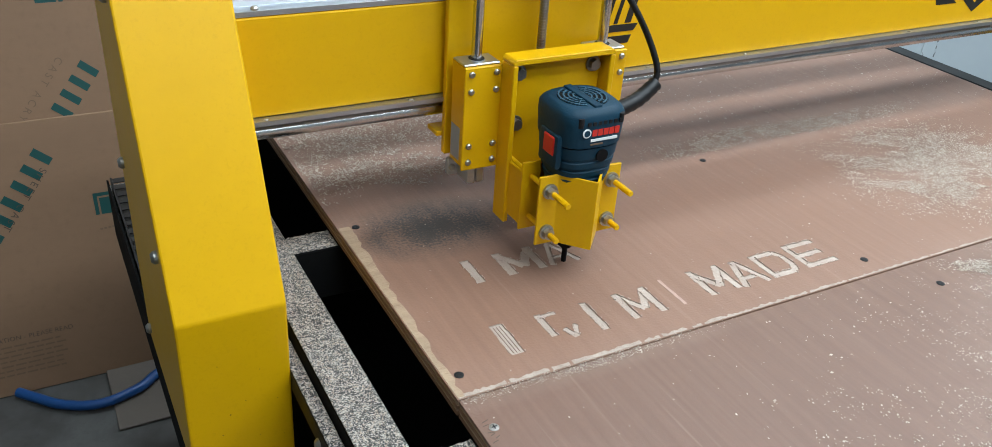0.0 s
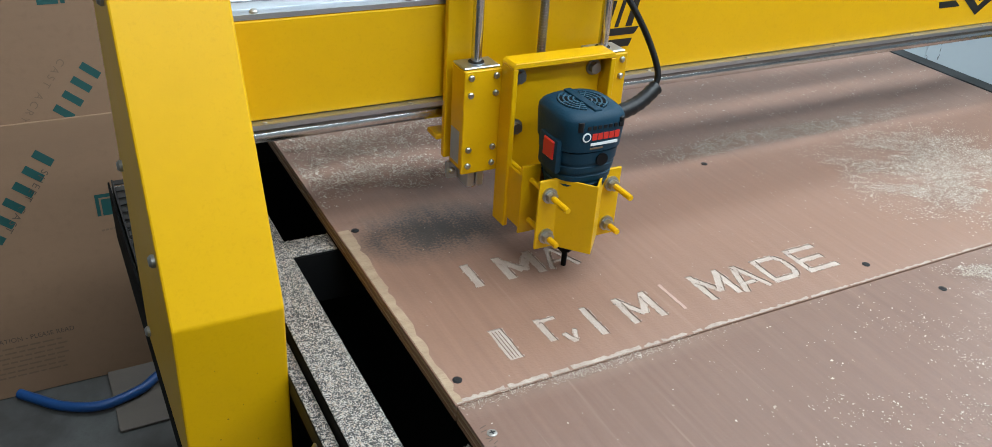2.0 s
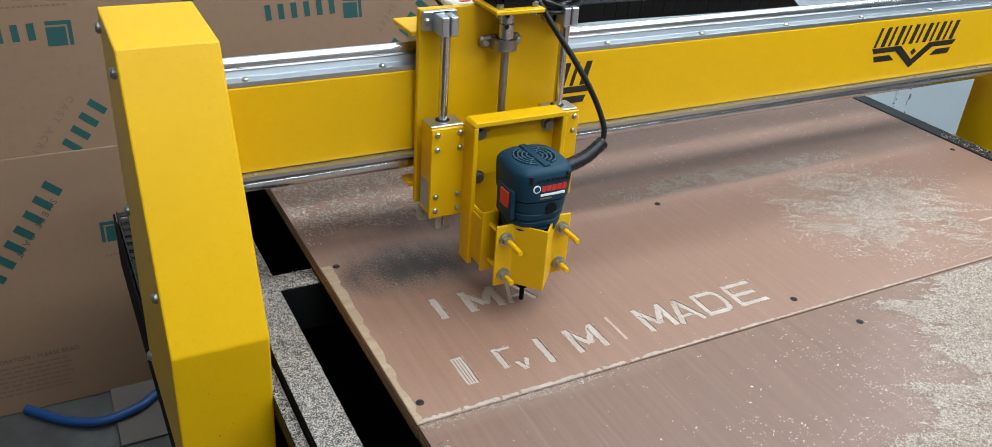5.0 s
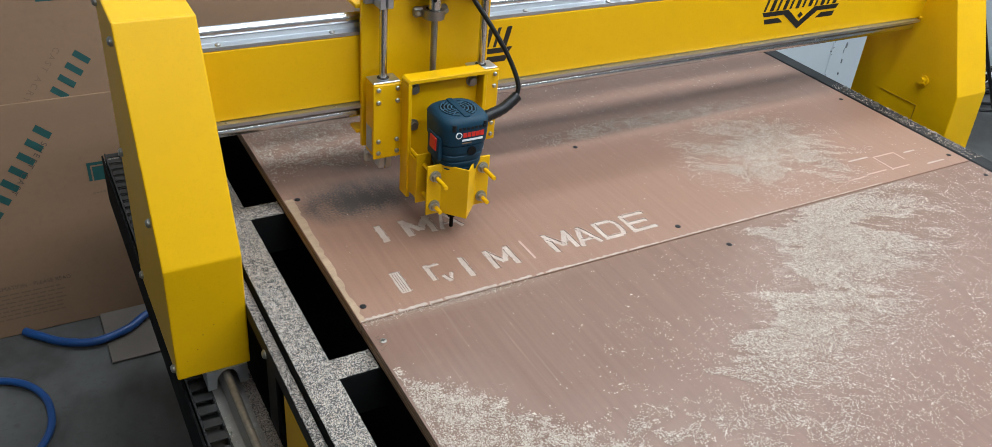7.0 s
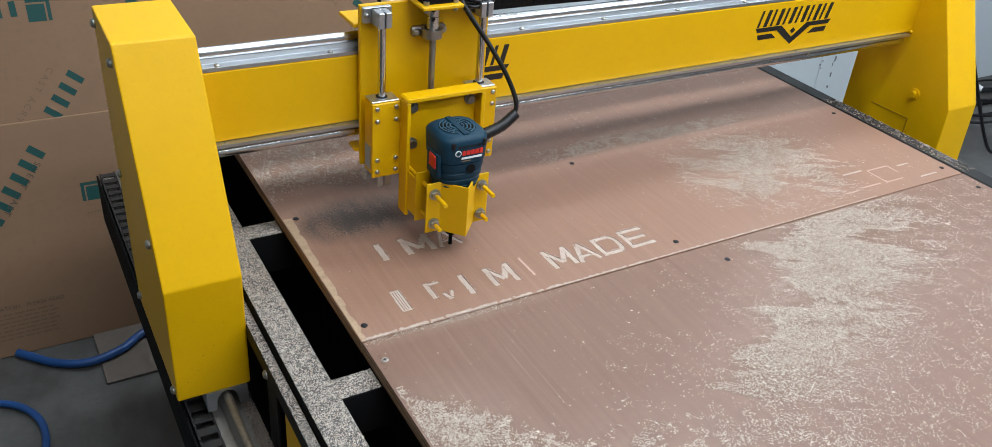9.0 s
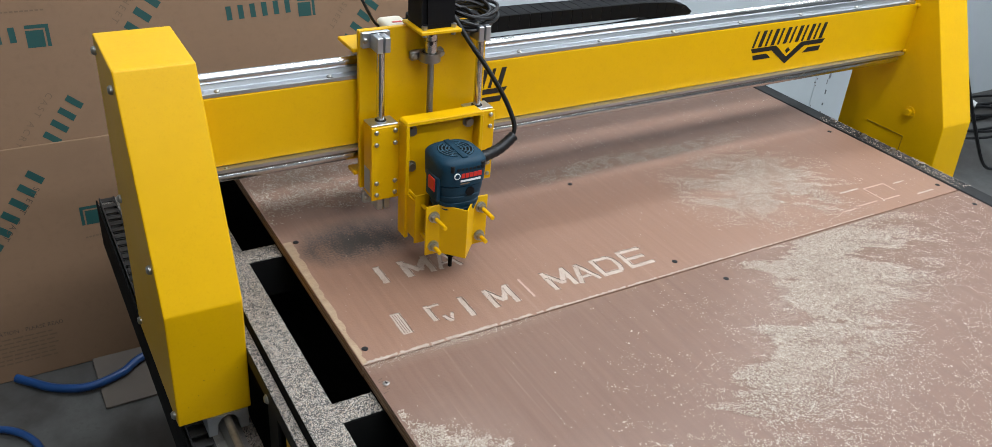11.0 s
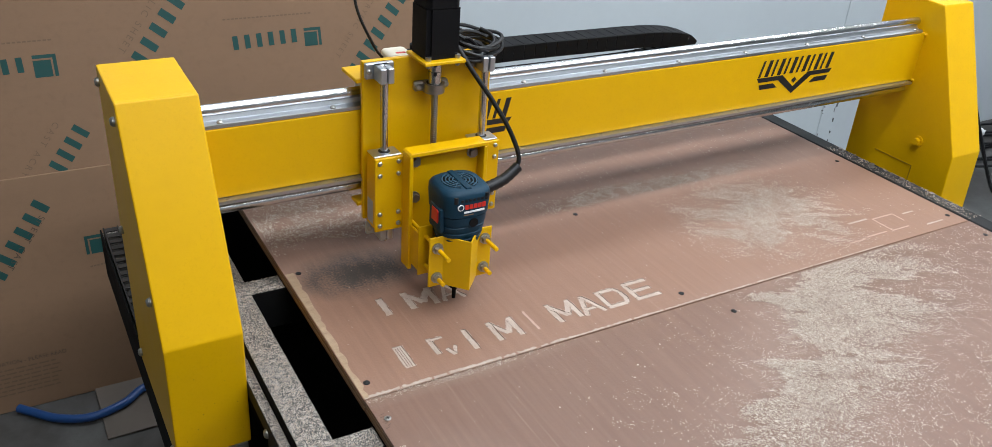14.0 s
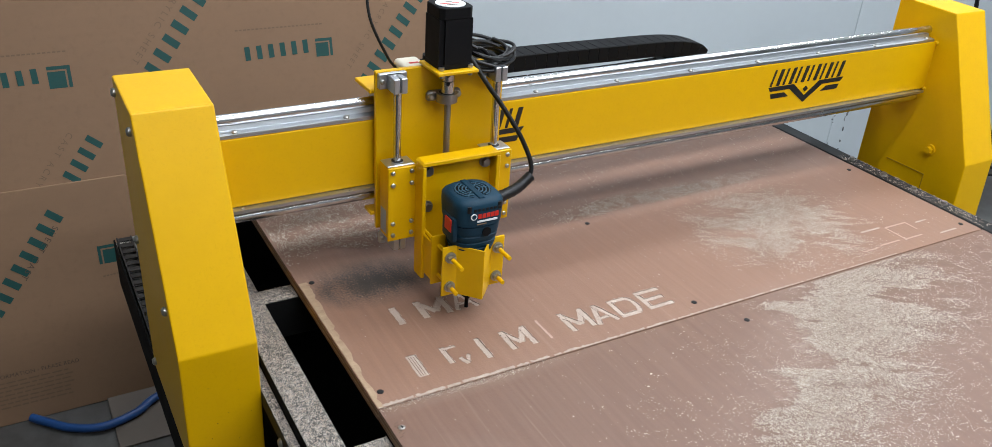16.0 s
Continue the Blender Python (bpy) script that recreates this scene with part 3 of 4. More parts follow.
def wood_screw(x, y, z, parent, bright):
    p = Vector((x, y, z))
    s = part("screw", join(cyl(p + Vector((0, 0, -.002)), p + Vector((0, 0, .0006)), .0046, 16), cyl(p + Vector((0, 0, .0006)), p + Vector((0, 0, .0011)), .0042, 16, .003)), M["dull_steel" if bright else "black"], parent, "countersunk screw")
    part("slot", join(box((x - .0026, y - .0005, z + .0011), (x + .0026, y + .0005, z + .0014)), box((x - .0005, y - .0026, z + .0011), (x + .0005, y + .0026, z + .00141))), M["black"], s)


for x, y in ((.532, .311), (.540, .027), (.016, .030), (1.194, .294), (1.20, .030), (.021, .316)):
    wood_screw(x, y, ZT, b1, False)
for x, y in ((.584, -.044), (.014, -.043), (1.2, -.05)):
    wood_screw(x, y, ZT - .0008, b2, x < .1)

# pencil strokes beside the board's corner screw
rs = random.Random(17)
for k in range(7):
    x, y = .004 + rs.uniform(0, .006), -.034 - k * .0042
    part("pencil_mark", stroke_box((x, y), (x + rs.uniform(.003, .007), y + rs.uniform(-.003, .002)), .0007, ZT - .001, ZT - .0006), M["dark_print"], b2)

# ---- gantry ----
GY = -.006
ga = thing("gantry", (.62, .33 + GY, .62), "yellow painted steel gantry across the router table", "gantry")
XL0, XL1, XR0, XR1 = -.21, -.11, 1.365, 1.458
BY = .30 + GY
PROFILE = [(.41 + GY, 1.131), (.272 + GY, 1.127), (.143 + GY, .845), (.15 + GY, .657), (.41 + GY, .657)]
lp = part("post", prism(PROFILE, "x", XL0, XL1, .0022, 2), M["yellow"], ga, "folded yellow sheet-steel post")
for y, z in ((.395, 1.112), (.287, 1.098), (.385, .895), (.19, .892), (.385, .68), (.165, .668)):
    part("cover_screw", screw_head((XL0, y + GY, z), (-1, 0, 0), .0062, .0055), M["zinc"], lp, smooth=True)
rs = random.Random(31)
for k in range(9):
    x, z, r = rs.uniform(XL0 + .015, XL1 - .01), rs.uniform(.67, .83), rs.uniform(.0005, .0013)
    y = .143 + GY + (.845 - z) * .037
    part("paint_nick", cyl((x, y + .001, z), (x, y - .0003, z), r, 7, r * .7), M["yellow_dark"], lp, "dark nick in the paint")
PR = [(.412 + GY, 1.131), (.277 + GY, 1.127), (.158 + GY, .84), (.148 + GY, .62), (.412 + GY, .62)]
rp = part("post", prism(PR, "x", XR0, XR1, .0022, 2), M["yellow"], ga, "folded yellow sheet-steel post")
part("bolt", join(cyl((XR0, .243 + GY, .843), (XR0 - .003, .243 + GY, .843), .012, 20), cyl((XR0 - .003, .243 + GY, .843), (XR0 - .011, .243 + GY, .843), .008, 6)), M["yellow"], rp, "painted-over bolt")
part("hatch_edge", join(box((XR0 - .0015, .24 + GY, .7858), (XR0, .337 + GY, .7868)), box((XR0 - .0015, .24 + GY, .74), (XR0, .241 + GY, .7857))), M["yellow_dark"], rp)
part("bearing_block", prism([(-.172, .6565), (-.115, .6565), (-.115, .624), (-.127, .624), (-.129, .643), (-.135, .652), (-.1435, .6555), (-.152, .652), (-.158, .643), (-.160, .624), (-.172, .624)], "y", .149 + GY, .40 + GY), M["alu"], ga, "aluminium rail bearing block")
part("beam", box((XL1, BY, .962), (XR0, BY + .072, 1.064), .002, 2), M["yellow"], ga, "yellow steel box beam")


def beam_rail(z, s, y):
    """A supported shaft along the beam: s is +1 on top, -1 below."""
    prof = [(y - .020, z), (y - .020, z + s * .005), (y - .006, z + s * .0065), (y - .0035, z + s * .013), (y + .0035, z + s * .013), (y + .006, z + s * .0065), (y + .020, z + s * .005), (y + .020, z)]
    r = part("rail_support", prism(prof, "x", XL1 + .001, XR0 - .012), M["alu"], ga, "aluminium rail support")
    part("shaft", cyl((XL1 + .002, y, z + s * .0195), (XR0 - .010, y, z + s * .0195), .008, 24), M["steel"], r, "polished steel shaft", smooth=True)
    for k in range(10):
        x = XL1 + .03 + k * .157
        part("rail_screw", screw_head((x, y - .0145, z + .0048 if s > 0 else z), (0, 0, 1), .0042 if s > 0 else .003, .004 if s > 0 else .0015), M["zinc"], r, smooth=True)


beam_rail(1.0645, 1, BY + .0205)
beam_rail(.9615, -1, BY + .010)
for z in (1.06, .962):
    bm = bmesh.new()
    bmesh.ops.create_icosphere(bm, subdivisions=2, radius=.004, matrix=pose(XR0 - .001, BY - .001, z))
    part("weld", bm, M["yellow"], ga, smooth=True)


def brand(cx, parent):
    """The maker's mark on the beam: a word, drawn as plain slanted blocks, over a pair of wings."""
    y = BY - .0006
    n, w = 6, .0325
    for k in range(n):
        for x, t in ((cx - .098 + k * w, .0052), (cx - .098 + k * w + .0155, .0088)):
            part("brand_block", prism([(x, 1.0195), (x + t, 1.0195), (x + t + .008, 1.051), (x + .008, 1.051)], "y", y, BY - .0001), M["black_vinyl"], parent)
    for s in (-1, 1):
        part("wing", prism([(cx, .978), (cx + s * .044, 1.0095), (cx + s * .094, 1.0095), (cx + s * .100, 1.018), (cx + s * .034, 1.018), (cx + s * .002, .9935), (cx, .992)], "y", y, BY - .0001), M["black_vinyl"], parent)
        part("wing", prism([(cx + s * .043, .995), (cx + s * .088, .995), (cx + s * .092, 1.0045), (cx + s * .056, 1.0045)], "y", y, BY - .0001), M["black_vinyl"], parent)
    part("brand_dot", prism([(cx, .999), (cx + .007, 1.005), (cx, 1.011), (cx - .007, 1.005)], "y", y, BY - .0001), M["black_vinyl"], parent)


brand(.999, ga)
brand(.27, ga)

# ---- cardboard and what leans on the wall ----
K = .22
CY = 1.21


def card_sheet(name, x0, x1, z0, z1, off, label, m, th=.006):
    t = thing(name, ((x0 + x1) / 2, CY + off, z0), label, "cardboard sheet", "sheets against the wall")
    bm = prism([(CY + K * z0 + off, z0), (CY + K * z1 + off, z1), (CY + K * z1 + off + th, z1), (CY + K * z0 + off + th, z0)], "x", x0, x1, .0008, 1)
    part("sheet", bm, m, t)
    return t


cs = card_sheet("cardboard_sheet", -.62, .752, .002, 1.42, 0, "brown cardboard packing sheet printed in green, leaning on the wall", M["card"])
cf = card_sheet("cardboard_sheet", -.62, .60, .002, .566, -.0075, "shorter brown cardboard sheet with printing in front of the tall one", M["card"])
wb = card_sheet("wooden_board", .30, .79, .002, 1.30, .012, "pale wooden board leaning on the wall", M["pine"])
wb["category"] = "wooden board"

# ---- z carriage ----
X0 = .215
CG = GY
zc = thing("z_carriage", (X0, .28 + CG, .90), "yellow z-axis carriage of the router with guide rods", "machine carriage")


def cb(x0, y0, z0, x1, y1, z1, bev=.001, seg=1):
    return box((X0 + x0, y0 + CG, z0), (X0 + x1, y1 + CG, z1), bev, seg)


def cc(p, q, r, n=16, r2=None):
    return cyl((X0 + p[0], p[1] + CG, p[2]), (X0 + q[0], q[1] + CG, q[2]), r, n, r2)


def cs_(x, y, z, r=.0042, h=.0035):
    return screw_head((X0 + x, y + CG, z), (0, -1, 0), r, h)


def cp(pts, z0, z1, bev=0.0):
    return prism([(X0 + x, y + CG) for x, y in pts], "z", z0, z1, bev, 1)


part("back_plate", cb(-.102, .285, .895, .102, .293, 1.140), M["yellow"], zc)
part("top_flange", cb(-.108, .2932, 1.106, .100, .350, 1.112), M["yellow"], zc)
part("bottom_flange", cb(-.108, .2932, .914, .100, .318, .920), M["yellow"], zc)
part("rail_block", cb(-.085, .305, 1.070, .085, .36, 1.1055, .003), M["alu"], zc)
for s in (-1, 1):
    rod = part("guide_rod", cc((s * .079, .262, .868), (s * .079, .262, 1.138), .0058, 20), M["steel"], zc, "polished guide rod", smooth=True)
    for z0, z1 in ((1.1165, 1.1385), (.872, .892)):
        cl = part("rod_clamp", join(cb(s * .079 - .021, .277, z0, s * .079 + .021, .2847, z1), cb(s * .079 - .010, .250, z0, s * .079 - .001, .277, z1), cb(s * .079 + .001, .250, z0, s * .079 + .010, .277, z1), cb(s * .079 - .01, .268, z0, s * .079 + .01, .277, z1)), M["alu"], zc, "aluminium rod clamp")
        for dx in (-.0165, .0165):
            part("clamp_screw", cs_(s * .079 + dx, .277, (z0 + z1) / 2, .004, .004), M["zinc"], cl, smooth=True)
    bb = part("bearing_housing", cb(s * .079 - .021, .2465, .896, s * .079 + .021, .275, 1.0095), M["yellow"], zc, "painted bearing housing")
    part("housing_cap", join(cb(s * .079 - .021, .2467, .9096 + .1, s * .079 + .021, .275, 1.0122), cc((s * .079, .262, 1.0122), (s * .079, .262, 1.0128), .009, 20)), M["alu"], bb, "bare aluminium end face")
    part("bare_strip", cb(s * .079 - .0214, .252, .902, s * .079 - .0209, .272, .940, 0), M["alu"], bb)
    part("seal_ring", cc((s * .079, .262, 1.0128), (s * .079, .262, 1.0134), .0085, 20), M["black"], bb)
    for dx in (-.0145, .0145):
        for z in (1.003, .984, .922, .903):
            part("screw", cs_(s * .079 + dx, .2425, z, .0035, .003), M["zinc"], bb, smooth=True)
part("front_plate", cb(-.101, .2425, .893, .101, .2464, 1.010), M["yellow"], zc)
part("lead_screw", cc((0, .264, .90), (0, .264, 1.125), .0042, 14), M["dull_steel"], zc, "threaded lead screw", smooth=True)
thread = part("screw_thread", join(*[cc((0, .264, 1.012 + k * .003), (0, .264, 1.0134 + k * .003), .0049, 12) for k in range(32)]), M["dull_steel"], zc)
fb = part("flange_bearing", join(cc((0, .268, 1.091), (0, .268, 1.104), .0155, 24), cb(-.027, .2745, 1.090, .027, .2845, 1.105, .003)), M["dull_steel"], zc, "grey flange bearing", smooth=True)
part("bore", cc((0, .268, 1.1041), (0, .268, 1.1046), .011, 20), M["black"], fb)
for s in (-1, 1):
    part("screw", cs_(s * .0215, .2745, 1.0975, .0045, .004), M["zinc"], fb, smooth=True)
cpl = part("shaft_coupling", join(cc((0, .266, 1.105), (0, .266, 1.122), .0095, 24), cc((0, .266, 1.1232), (0, .266, 1.141), .0095, 24)), M["steel"], zc, "steel shaft coupling", smooth=True)
part("set_screw", join(cc((-.004, .2572, 1.120), (-.004, .2566, 1.120), .003, 10), cc((-.004, .2572, 1.133), (-.004, .2566, 1.133), .003, 10)), M["black"], cpl)
part("motor_plate", cb(-.032, .232, 1.1415, .031, .295, 1.1465), M["yellow"], zc)
mo = part("stepper_motor", join(cp([(-.0255, .247), (-.0210, .2425), (.0210, .2425), (.0255, .247), (.0255, .289), (.0210, .2935), (-.0210, .2935), (-.0255, .289)], 1.1468, 1.153),
                               cp([(-.0255, .246), (-.018, .246), (-.018, .2425), (.018, .2425), (.018, .246), (.0255, .246), (.0255, .290), (-.0255, .290)], 1.1532, 1.2158),
                               cp([(-.0255, .249), (-.0190, .2425), (.0190, .2425), (.0255, .249), (.0255, .287), (.0190, .2935), (-.0190, .2935), (-.0255, .287)], 1.216, 1.232, .001)), M["plastic"], zc, "black stepper motor")
ml = part("motor_label", cc((0, .2665, 1.2321), (0, .2665, 1.2328), .021, 32), M["white_print"], mo, "round white motor label")
part("label_bar", join(cb(-.014, .256, 1.2328, .010, .2585, 1.2331, 0), cb(-.012, .272, 1.2328, .012, .2735, 1.2331, 0)), M["dark_print"], ml)
part("label_bar", cb(-.016, .263, 1.2328, .012, .2665, 1.2331, 0), M["red"], ml)
for x in (-.0225, .0225):
    part("motor_bolt", join(cc((x, .2425, 1.1466), (x, .2425, 1.1515), .0042, 10), cc((x, .2425, 1.1412), (x, .2425, 1.136), .0033, 6)), M["zinc"], mo)
sw = part("switch_box", cb(-.052, .302, 1.113, -.015, .342, 1.138, .006, 3), M["cream"], zc, "cream plastic switch box", smooth=True)
part("switch_mark", cb(-.040, .308, 1.1381, -.026, .313, 1.1386, 0), M["red"], sw)
part("switch_ring", cc((-.002, .322, 1.1122), (-.002, .322, 1.144), .011, 20), M["plastic"], sw)

# bracket that carries the router
part("bracket_top", prism([(X0 - .0590, 1.019), (X0 - .0560, 1.0225), (X0 + .0640, 1.0225), (X0 + .0670, 1.019), (X0 + .0670, 1.0165), (X0 - .0590, 1.0165)], "y", .217 + CG, .2424 + CG, .0006, 1), M["yellow"], zc)
part("bracket_side", cb(-.0590, .217, .834, -.0530, .2424, 1.0164, .001), M["yellow"], zc)
part("bracket_side", cb(.0605, .217, .945, .0670, .2424, 1.0164, .001), M["yellow"], zc)
part("router_plate", cb(-.0528, .2355, .864, .0603, .2422, 1.0164), M["yellow"], zc)
for x, z in ((-.043, 1.002), (.050, 1.002), (-.043, .945), (.050, .945)):
    part("hex_bolt", hexnut((X0 + x, .2355 + CG, z), (0, -1, 0), .0065, .008), M["dull_steel"], zc)

# v-shaped clamps round the router
VX, VZ0, VZ1 = -.008, .842, .922


def vee(yf, yr, name):
    t = .003
    pts = [(x + VX, y) for x, y in ((-.050, yf), (-.028, yf), (0, yr), (.028, yf), (.050, yf))]
    back = [(x, y + t) for x, y in reversed(pts)]
    return part(name, cp(pts + back, VZ0, VZ1, .0006), M["yellow"], zc, "folded yellow clamp plate")


vee(.149, .118, "front_clamp")
vee(.185, .214, "rear_clamp")
for x in (-.056, .037):
    part("clamp_web", cb(x, .1885, VZ0 + .004, x + .003, .2353, VZ1 - .012), M["yellow"], zc)
for x in (-.038 + VX, .038 + VX):
    for z in (.905, .857):
        ye = .112 if z > .88 else .126
        ro = part("clamp_rod", join(cc((x, ye, z), (x, .2353, z), .0030, 12), *[cc((x, ye + .0012 + k * .0018, z), (x, ye + .0021 + k * .0018, z), .0033, 10) for k in range(18)]), M["yellow"], zc, "painted threaded rod")
        part("clamp_nut", hexnut((X0 + x, .149 + CG, z), (0, -1, 0), .0062, .009), M["zinc"], ro, "zinc nut and washer")
        part("clamp_nut", hexnut((X0 + x, .1882 + CG, z), (0, 1, 0), .0062, .007), M["yellow"], ro)

# ---- router ----
M["blue_light"] = mat("blue_plastic_rib", (0.03, 0.085, 0.13), 0.5, 0, 0.15, 40, spec=0.3)
RA = (X0 - .006, .167 + CG)
ro = thing("palm_router", (RA[0], RA[1], .80), "dark blue palm router clamped nose-down in yellow brackets", "palm router")


RS = .89


def shell(rings, n=40):
    """A rounded-square body: rings of (z, half width, half depth, corner exponent)."""
    bm = bmesh.new()
    vs = []
    for z, a, b, e in rings:
        a, b = a * RS, b * RS
        ring = []
        for k in range(n):
            th = 2 * math.pi * k / n
            c, s = math.cos(th), math.sin(th)
            ring.append(bm.verts.new((RA[0] + a * math.copysign(abs(c) ** (2 / e), c), RA[1] + b * math.copysign(abs(s) ** (2 / e), s), z)))
        vs.append(ring)
    for p, q in zip(vs, vs[1:]):
        for k in range(n):
            bm.faces.new((p[k], p[(k + 1) % n], q[(k + 1) % n], q[k]))
    bm.faces.new(vs[0][::-1])
    bm.faces.new(vs[-1])
    bmesh.ops.recalc_face_normals(bm, faces=bm.faces)
    return bm


part("body", shell([(.842, .024, .024, 2), (.870, .030, .030, 2.2), (.905, .033, .033, 2.3), (.917, .0365, .0365, 2.6), (.918, .035, .035, 2.6), (.921, .035, .035, 2.6), (.922, .0372, .0372, 2.8), (.927, .0376, .0376, 2.8), (.928, .0362, .0362, 2.8),
                    (.931, .0362, .0362, 2.8), (.932, .0385, .0385, 3), (.938, .0392, .0392, 3), (.939, .0382, .0382, 3), (.942, .0382, .0382, 3), (.943, .0402, .0402, 3), (.955, .041, .041, 3.1)]), M["blue"], ro, smooth=True)
cap = part("motor_cap", shell([(.9555, .0400, .0400, 3.1), (.957, .0425, .0425, 3.1), (.980, .0428, .0428, 3.6), (.9885, .0424, .0424, 3.6), (.9925, .0400, .0400, 3.4), (.9955, .036, .036, 3.0), (.9965, .034, .034, 2.8)]), M["blue"], ro, smooth=True)


def arc_plate(r0, r1, a0, a1, z0, z1, n=14):
    """A flat ring sector round the router's axis; angles in degrees from the front, turning to its right."""
    bm = bmesh.new()
    an = [radians(a0 + (a1 - a0) * k / n) for k in range(n + 1)]
    vin = [bm.verts.new((RA[0] + r0 * math.sin(t), RA[1] - r0 * math.cos(t), z1)) for t in an]
    vout = [bm.verts.new((RA[0] + r1 * math.sin(t), RA[1] - r1 * math.cos(t), z1)) for t in an]
    for k in range(n):
        bm.faces.new((vin[k], vout[k], vout[k + 1], vin[k + 1]))
    r = bmesh.ops.extrude_face_region(bm, geom=bm.faces[:])
    bmesh.ops.translate(bm, verts=[v for v in r["geom"] if isinstance(v, bmesh.types.BMVert)], vec=(0, 0, z0 - z1))
    bmesh.ops.recalc_face_normals(bm, faces=bm.faces)
    return bm


for s in (-1, 1):
    a0, a1 = (22, 158) if s > 0 else (202, 338)
    vt = part("vent", arc_plate(.006, .0262, a0, a1, .994, .9968), M["shade_black"], cap, "dark ventilation opening")
    for rr in (.0095, .0145, .0195, .0245):
        part("vent_bar", arc_plate(rr - .0008, rr + .0008, a0, a1, .9965, .9978), M["blue_light"], vt)
    for aa in (40, 90, 140):
        part("vent_bar", arc_plate(.006, .0262, a0 + aa - 24, a0 + aa - 21, .9965, .9977, 2), M["blue_light"], vt)
part("cap_ridge", prism([(RA[0] - .0045, RA[1] - .030), (RA[0] + .0045, RA[1] - .030), (RA[0] + .0045, RA[1] + .030), (RA[0] - .0045, RA[1] + .030)], "z", .995, .9985, .001), M["blue"], cap)
for k in range(7):
    x = RA[0] - .016 + k * .0062
    part("vent_hole", box((x, RA[1] - .0387, .9815), (x + .0036, RA[1] - .0355, .985)), M["black"], cap)
for x in (-.022, .025):
    part("cap_screw_hole", cyl((RA[0] + x, RA[1] - .0345, .980), (RA[0] + x, RA[1] - .0345, .9895), .0034, 14), M["black"], cap)
# switch on the side
sp = part("switch_panel", box((RA[0] - .0405, RA[1] - .024, .930), (RA[0] - .032, RA[1] + .012, .968), .004, 2), M["blue"], ro, smooth=True)
part("switch", box((RA[0] - .0422, RA[1] - .019, .945), (RA[0] - .0395, RA[1] + .000, .965), .001), M["red"], sp, "red rocker switch")
# maker's marks on the front, as plain shapes
fy = RA[1] - .0384
for k in range(5):
    part("brand_bar", box((RA[0] - .0095 + k * .0066, fy, .9698), (RA[0] - .0040 + k * .0066, fy + .002, .9768)), M["red"], ro)
part("brand_ring", join(cyl((RA[0] - .0160, fy + .001, .9738), (RA[0] - .0160, fy - .0001, .9738), .0048, 24)), M["white_print"], ro)
part("brand_ring_core", cyl((RA[0] - .0160, fy + .0005, .9738), (RA[0] - .0160, fy - .0004, .9738), .0034, 20), M["blue"], ro)
part("print_bar", box((RA[0] - .0105, fy, .9640), (RA[0] + .0210, fy + .0015, .9668)), M["white_print"], ro)
part("print_bar", box((RA[0] - .0105, fy, .9602), (RA[0] + .0040, fy + .0015, .9617)), M["grey_print"], ro)
part("brush_cap", join(cyl((RA[0] + .006, RA[1] - .0378, .9465), (RA[0] + .006, RA[1] - .032, .9465), .0068, 24)), M["plastic"], ro, "round black brush cap", smooth=True)
part("collet", join(cyl((RA[0], RA[1], .842), (RA[0], RA[1], .830), .017, 24, .012), cyl((RA[0], RA[1], .830), (RA[0], RA[1], .821), .0085, 6)), M["plastic"], ro, "black collet")
part("router_bit", join(cyl((RA[0], RA[1], .824), (RA[0], RA[1], .812), .0031, 14), cyl((RA[0], RA[1], .812), (RA[0], RA[1], ZT + .0004), .0030, 14)), M["plastic"], ro, "dark router bit", smooth=True)
# cord and its strain relief
C0 = Vector((RA[0] + .034, RA[1] + .010, .966))
part("cord_sleeve", tube([C0, C0 + Vector((.022, .003, .003)), C0 + Vector((.050, .006, .010)), C0 + Vector((.074, .010, .024))], lambda t: .0092 - .0012 * t + .0005 * math.sin(t * 60), 14), M["rubber"], ro, "ribbed black cord sleeve", smooth=True)
part("power_cord", tube([C0 + Vector((.071, .0095, .022)), C0 + Vector((.076, .014, .040)), C0 + Vector((.066, .028, .075)), C0 + Vector((.046, .046, .115)), C0 + Vector((.022, .066, .155)), C0 + Vector((.004, .088, .19)), C0 + Vector((-.004, .115, .206))], .0036, 10), M["rubber"], ro, "black power cord", smooth=True)

# coiled cables behind the motor
kc = thing("cable_coil", (X0 + .06, .31 + CG, 1.14), "coil of thin black cables hanging on the carriage", "cable")
rs = random.Random(9)
for k in range(9):
    a, b_ = .040 + rs.uniform(-.009, .006), .024 + rs.uniform(-.005, .006)
    c = Vector((X0 + .068 + rs.uniform(-.007, .009), .288 + CG + rs.uniform(-.006, .006), 1.134 + k * .0027))
    ph, tip, sag = rs.uniform(0, 6), rs.uniform(-.25, .25), rs.uniform(.2, .45)
    pts = []
    for i in range(15):
        t = ph + i * 2 * math.pi / 13
        pts.append(c + Vector((a * math.cos(t) * (1 + .02 * i / 15), b_ * math.sin(t), a * math.cos(t) * (tip - .10) + b_ * math.sin(t) * sag + .0006 * i)))
    part("cable_loop", tube(pts, .0027, 8, 5), M["rubber"], kc, smooth=True)
for x in (.052, .060):
    part("cable_tail", tube([(X0 + x - .022, .276 + CG, 1.156), (X0 + x - .012, .270 + CG, 1.164), (X0 + x, .272 + CG, 1.158), (X0 + x + .014, .276 + CG, 1.144)], .0027, 8, 6), M["rubber"], kc, smooth=True)
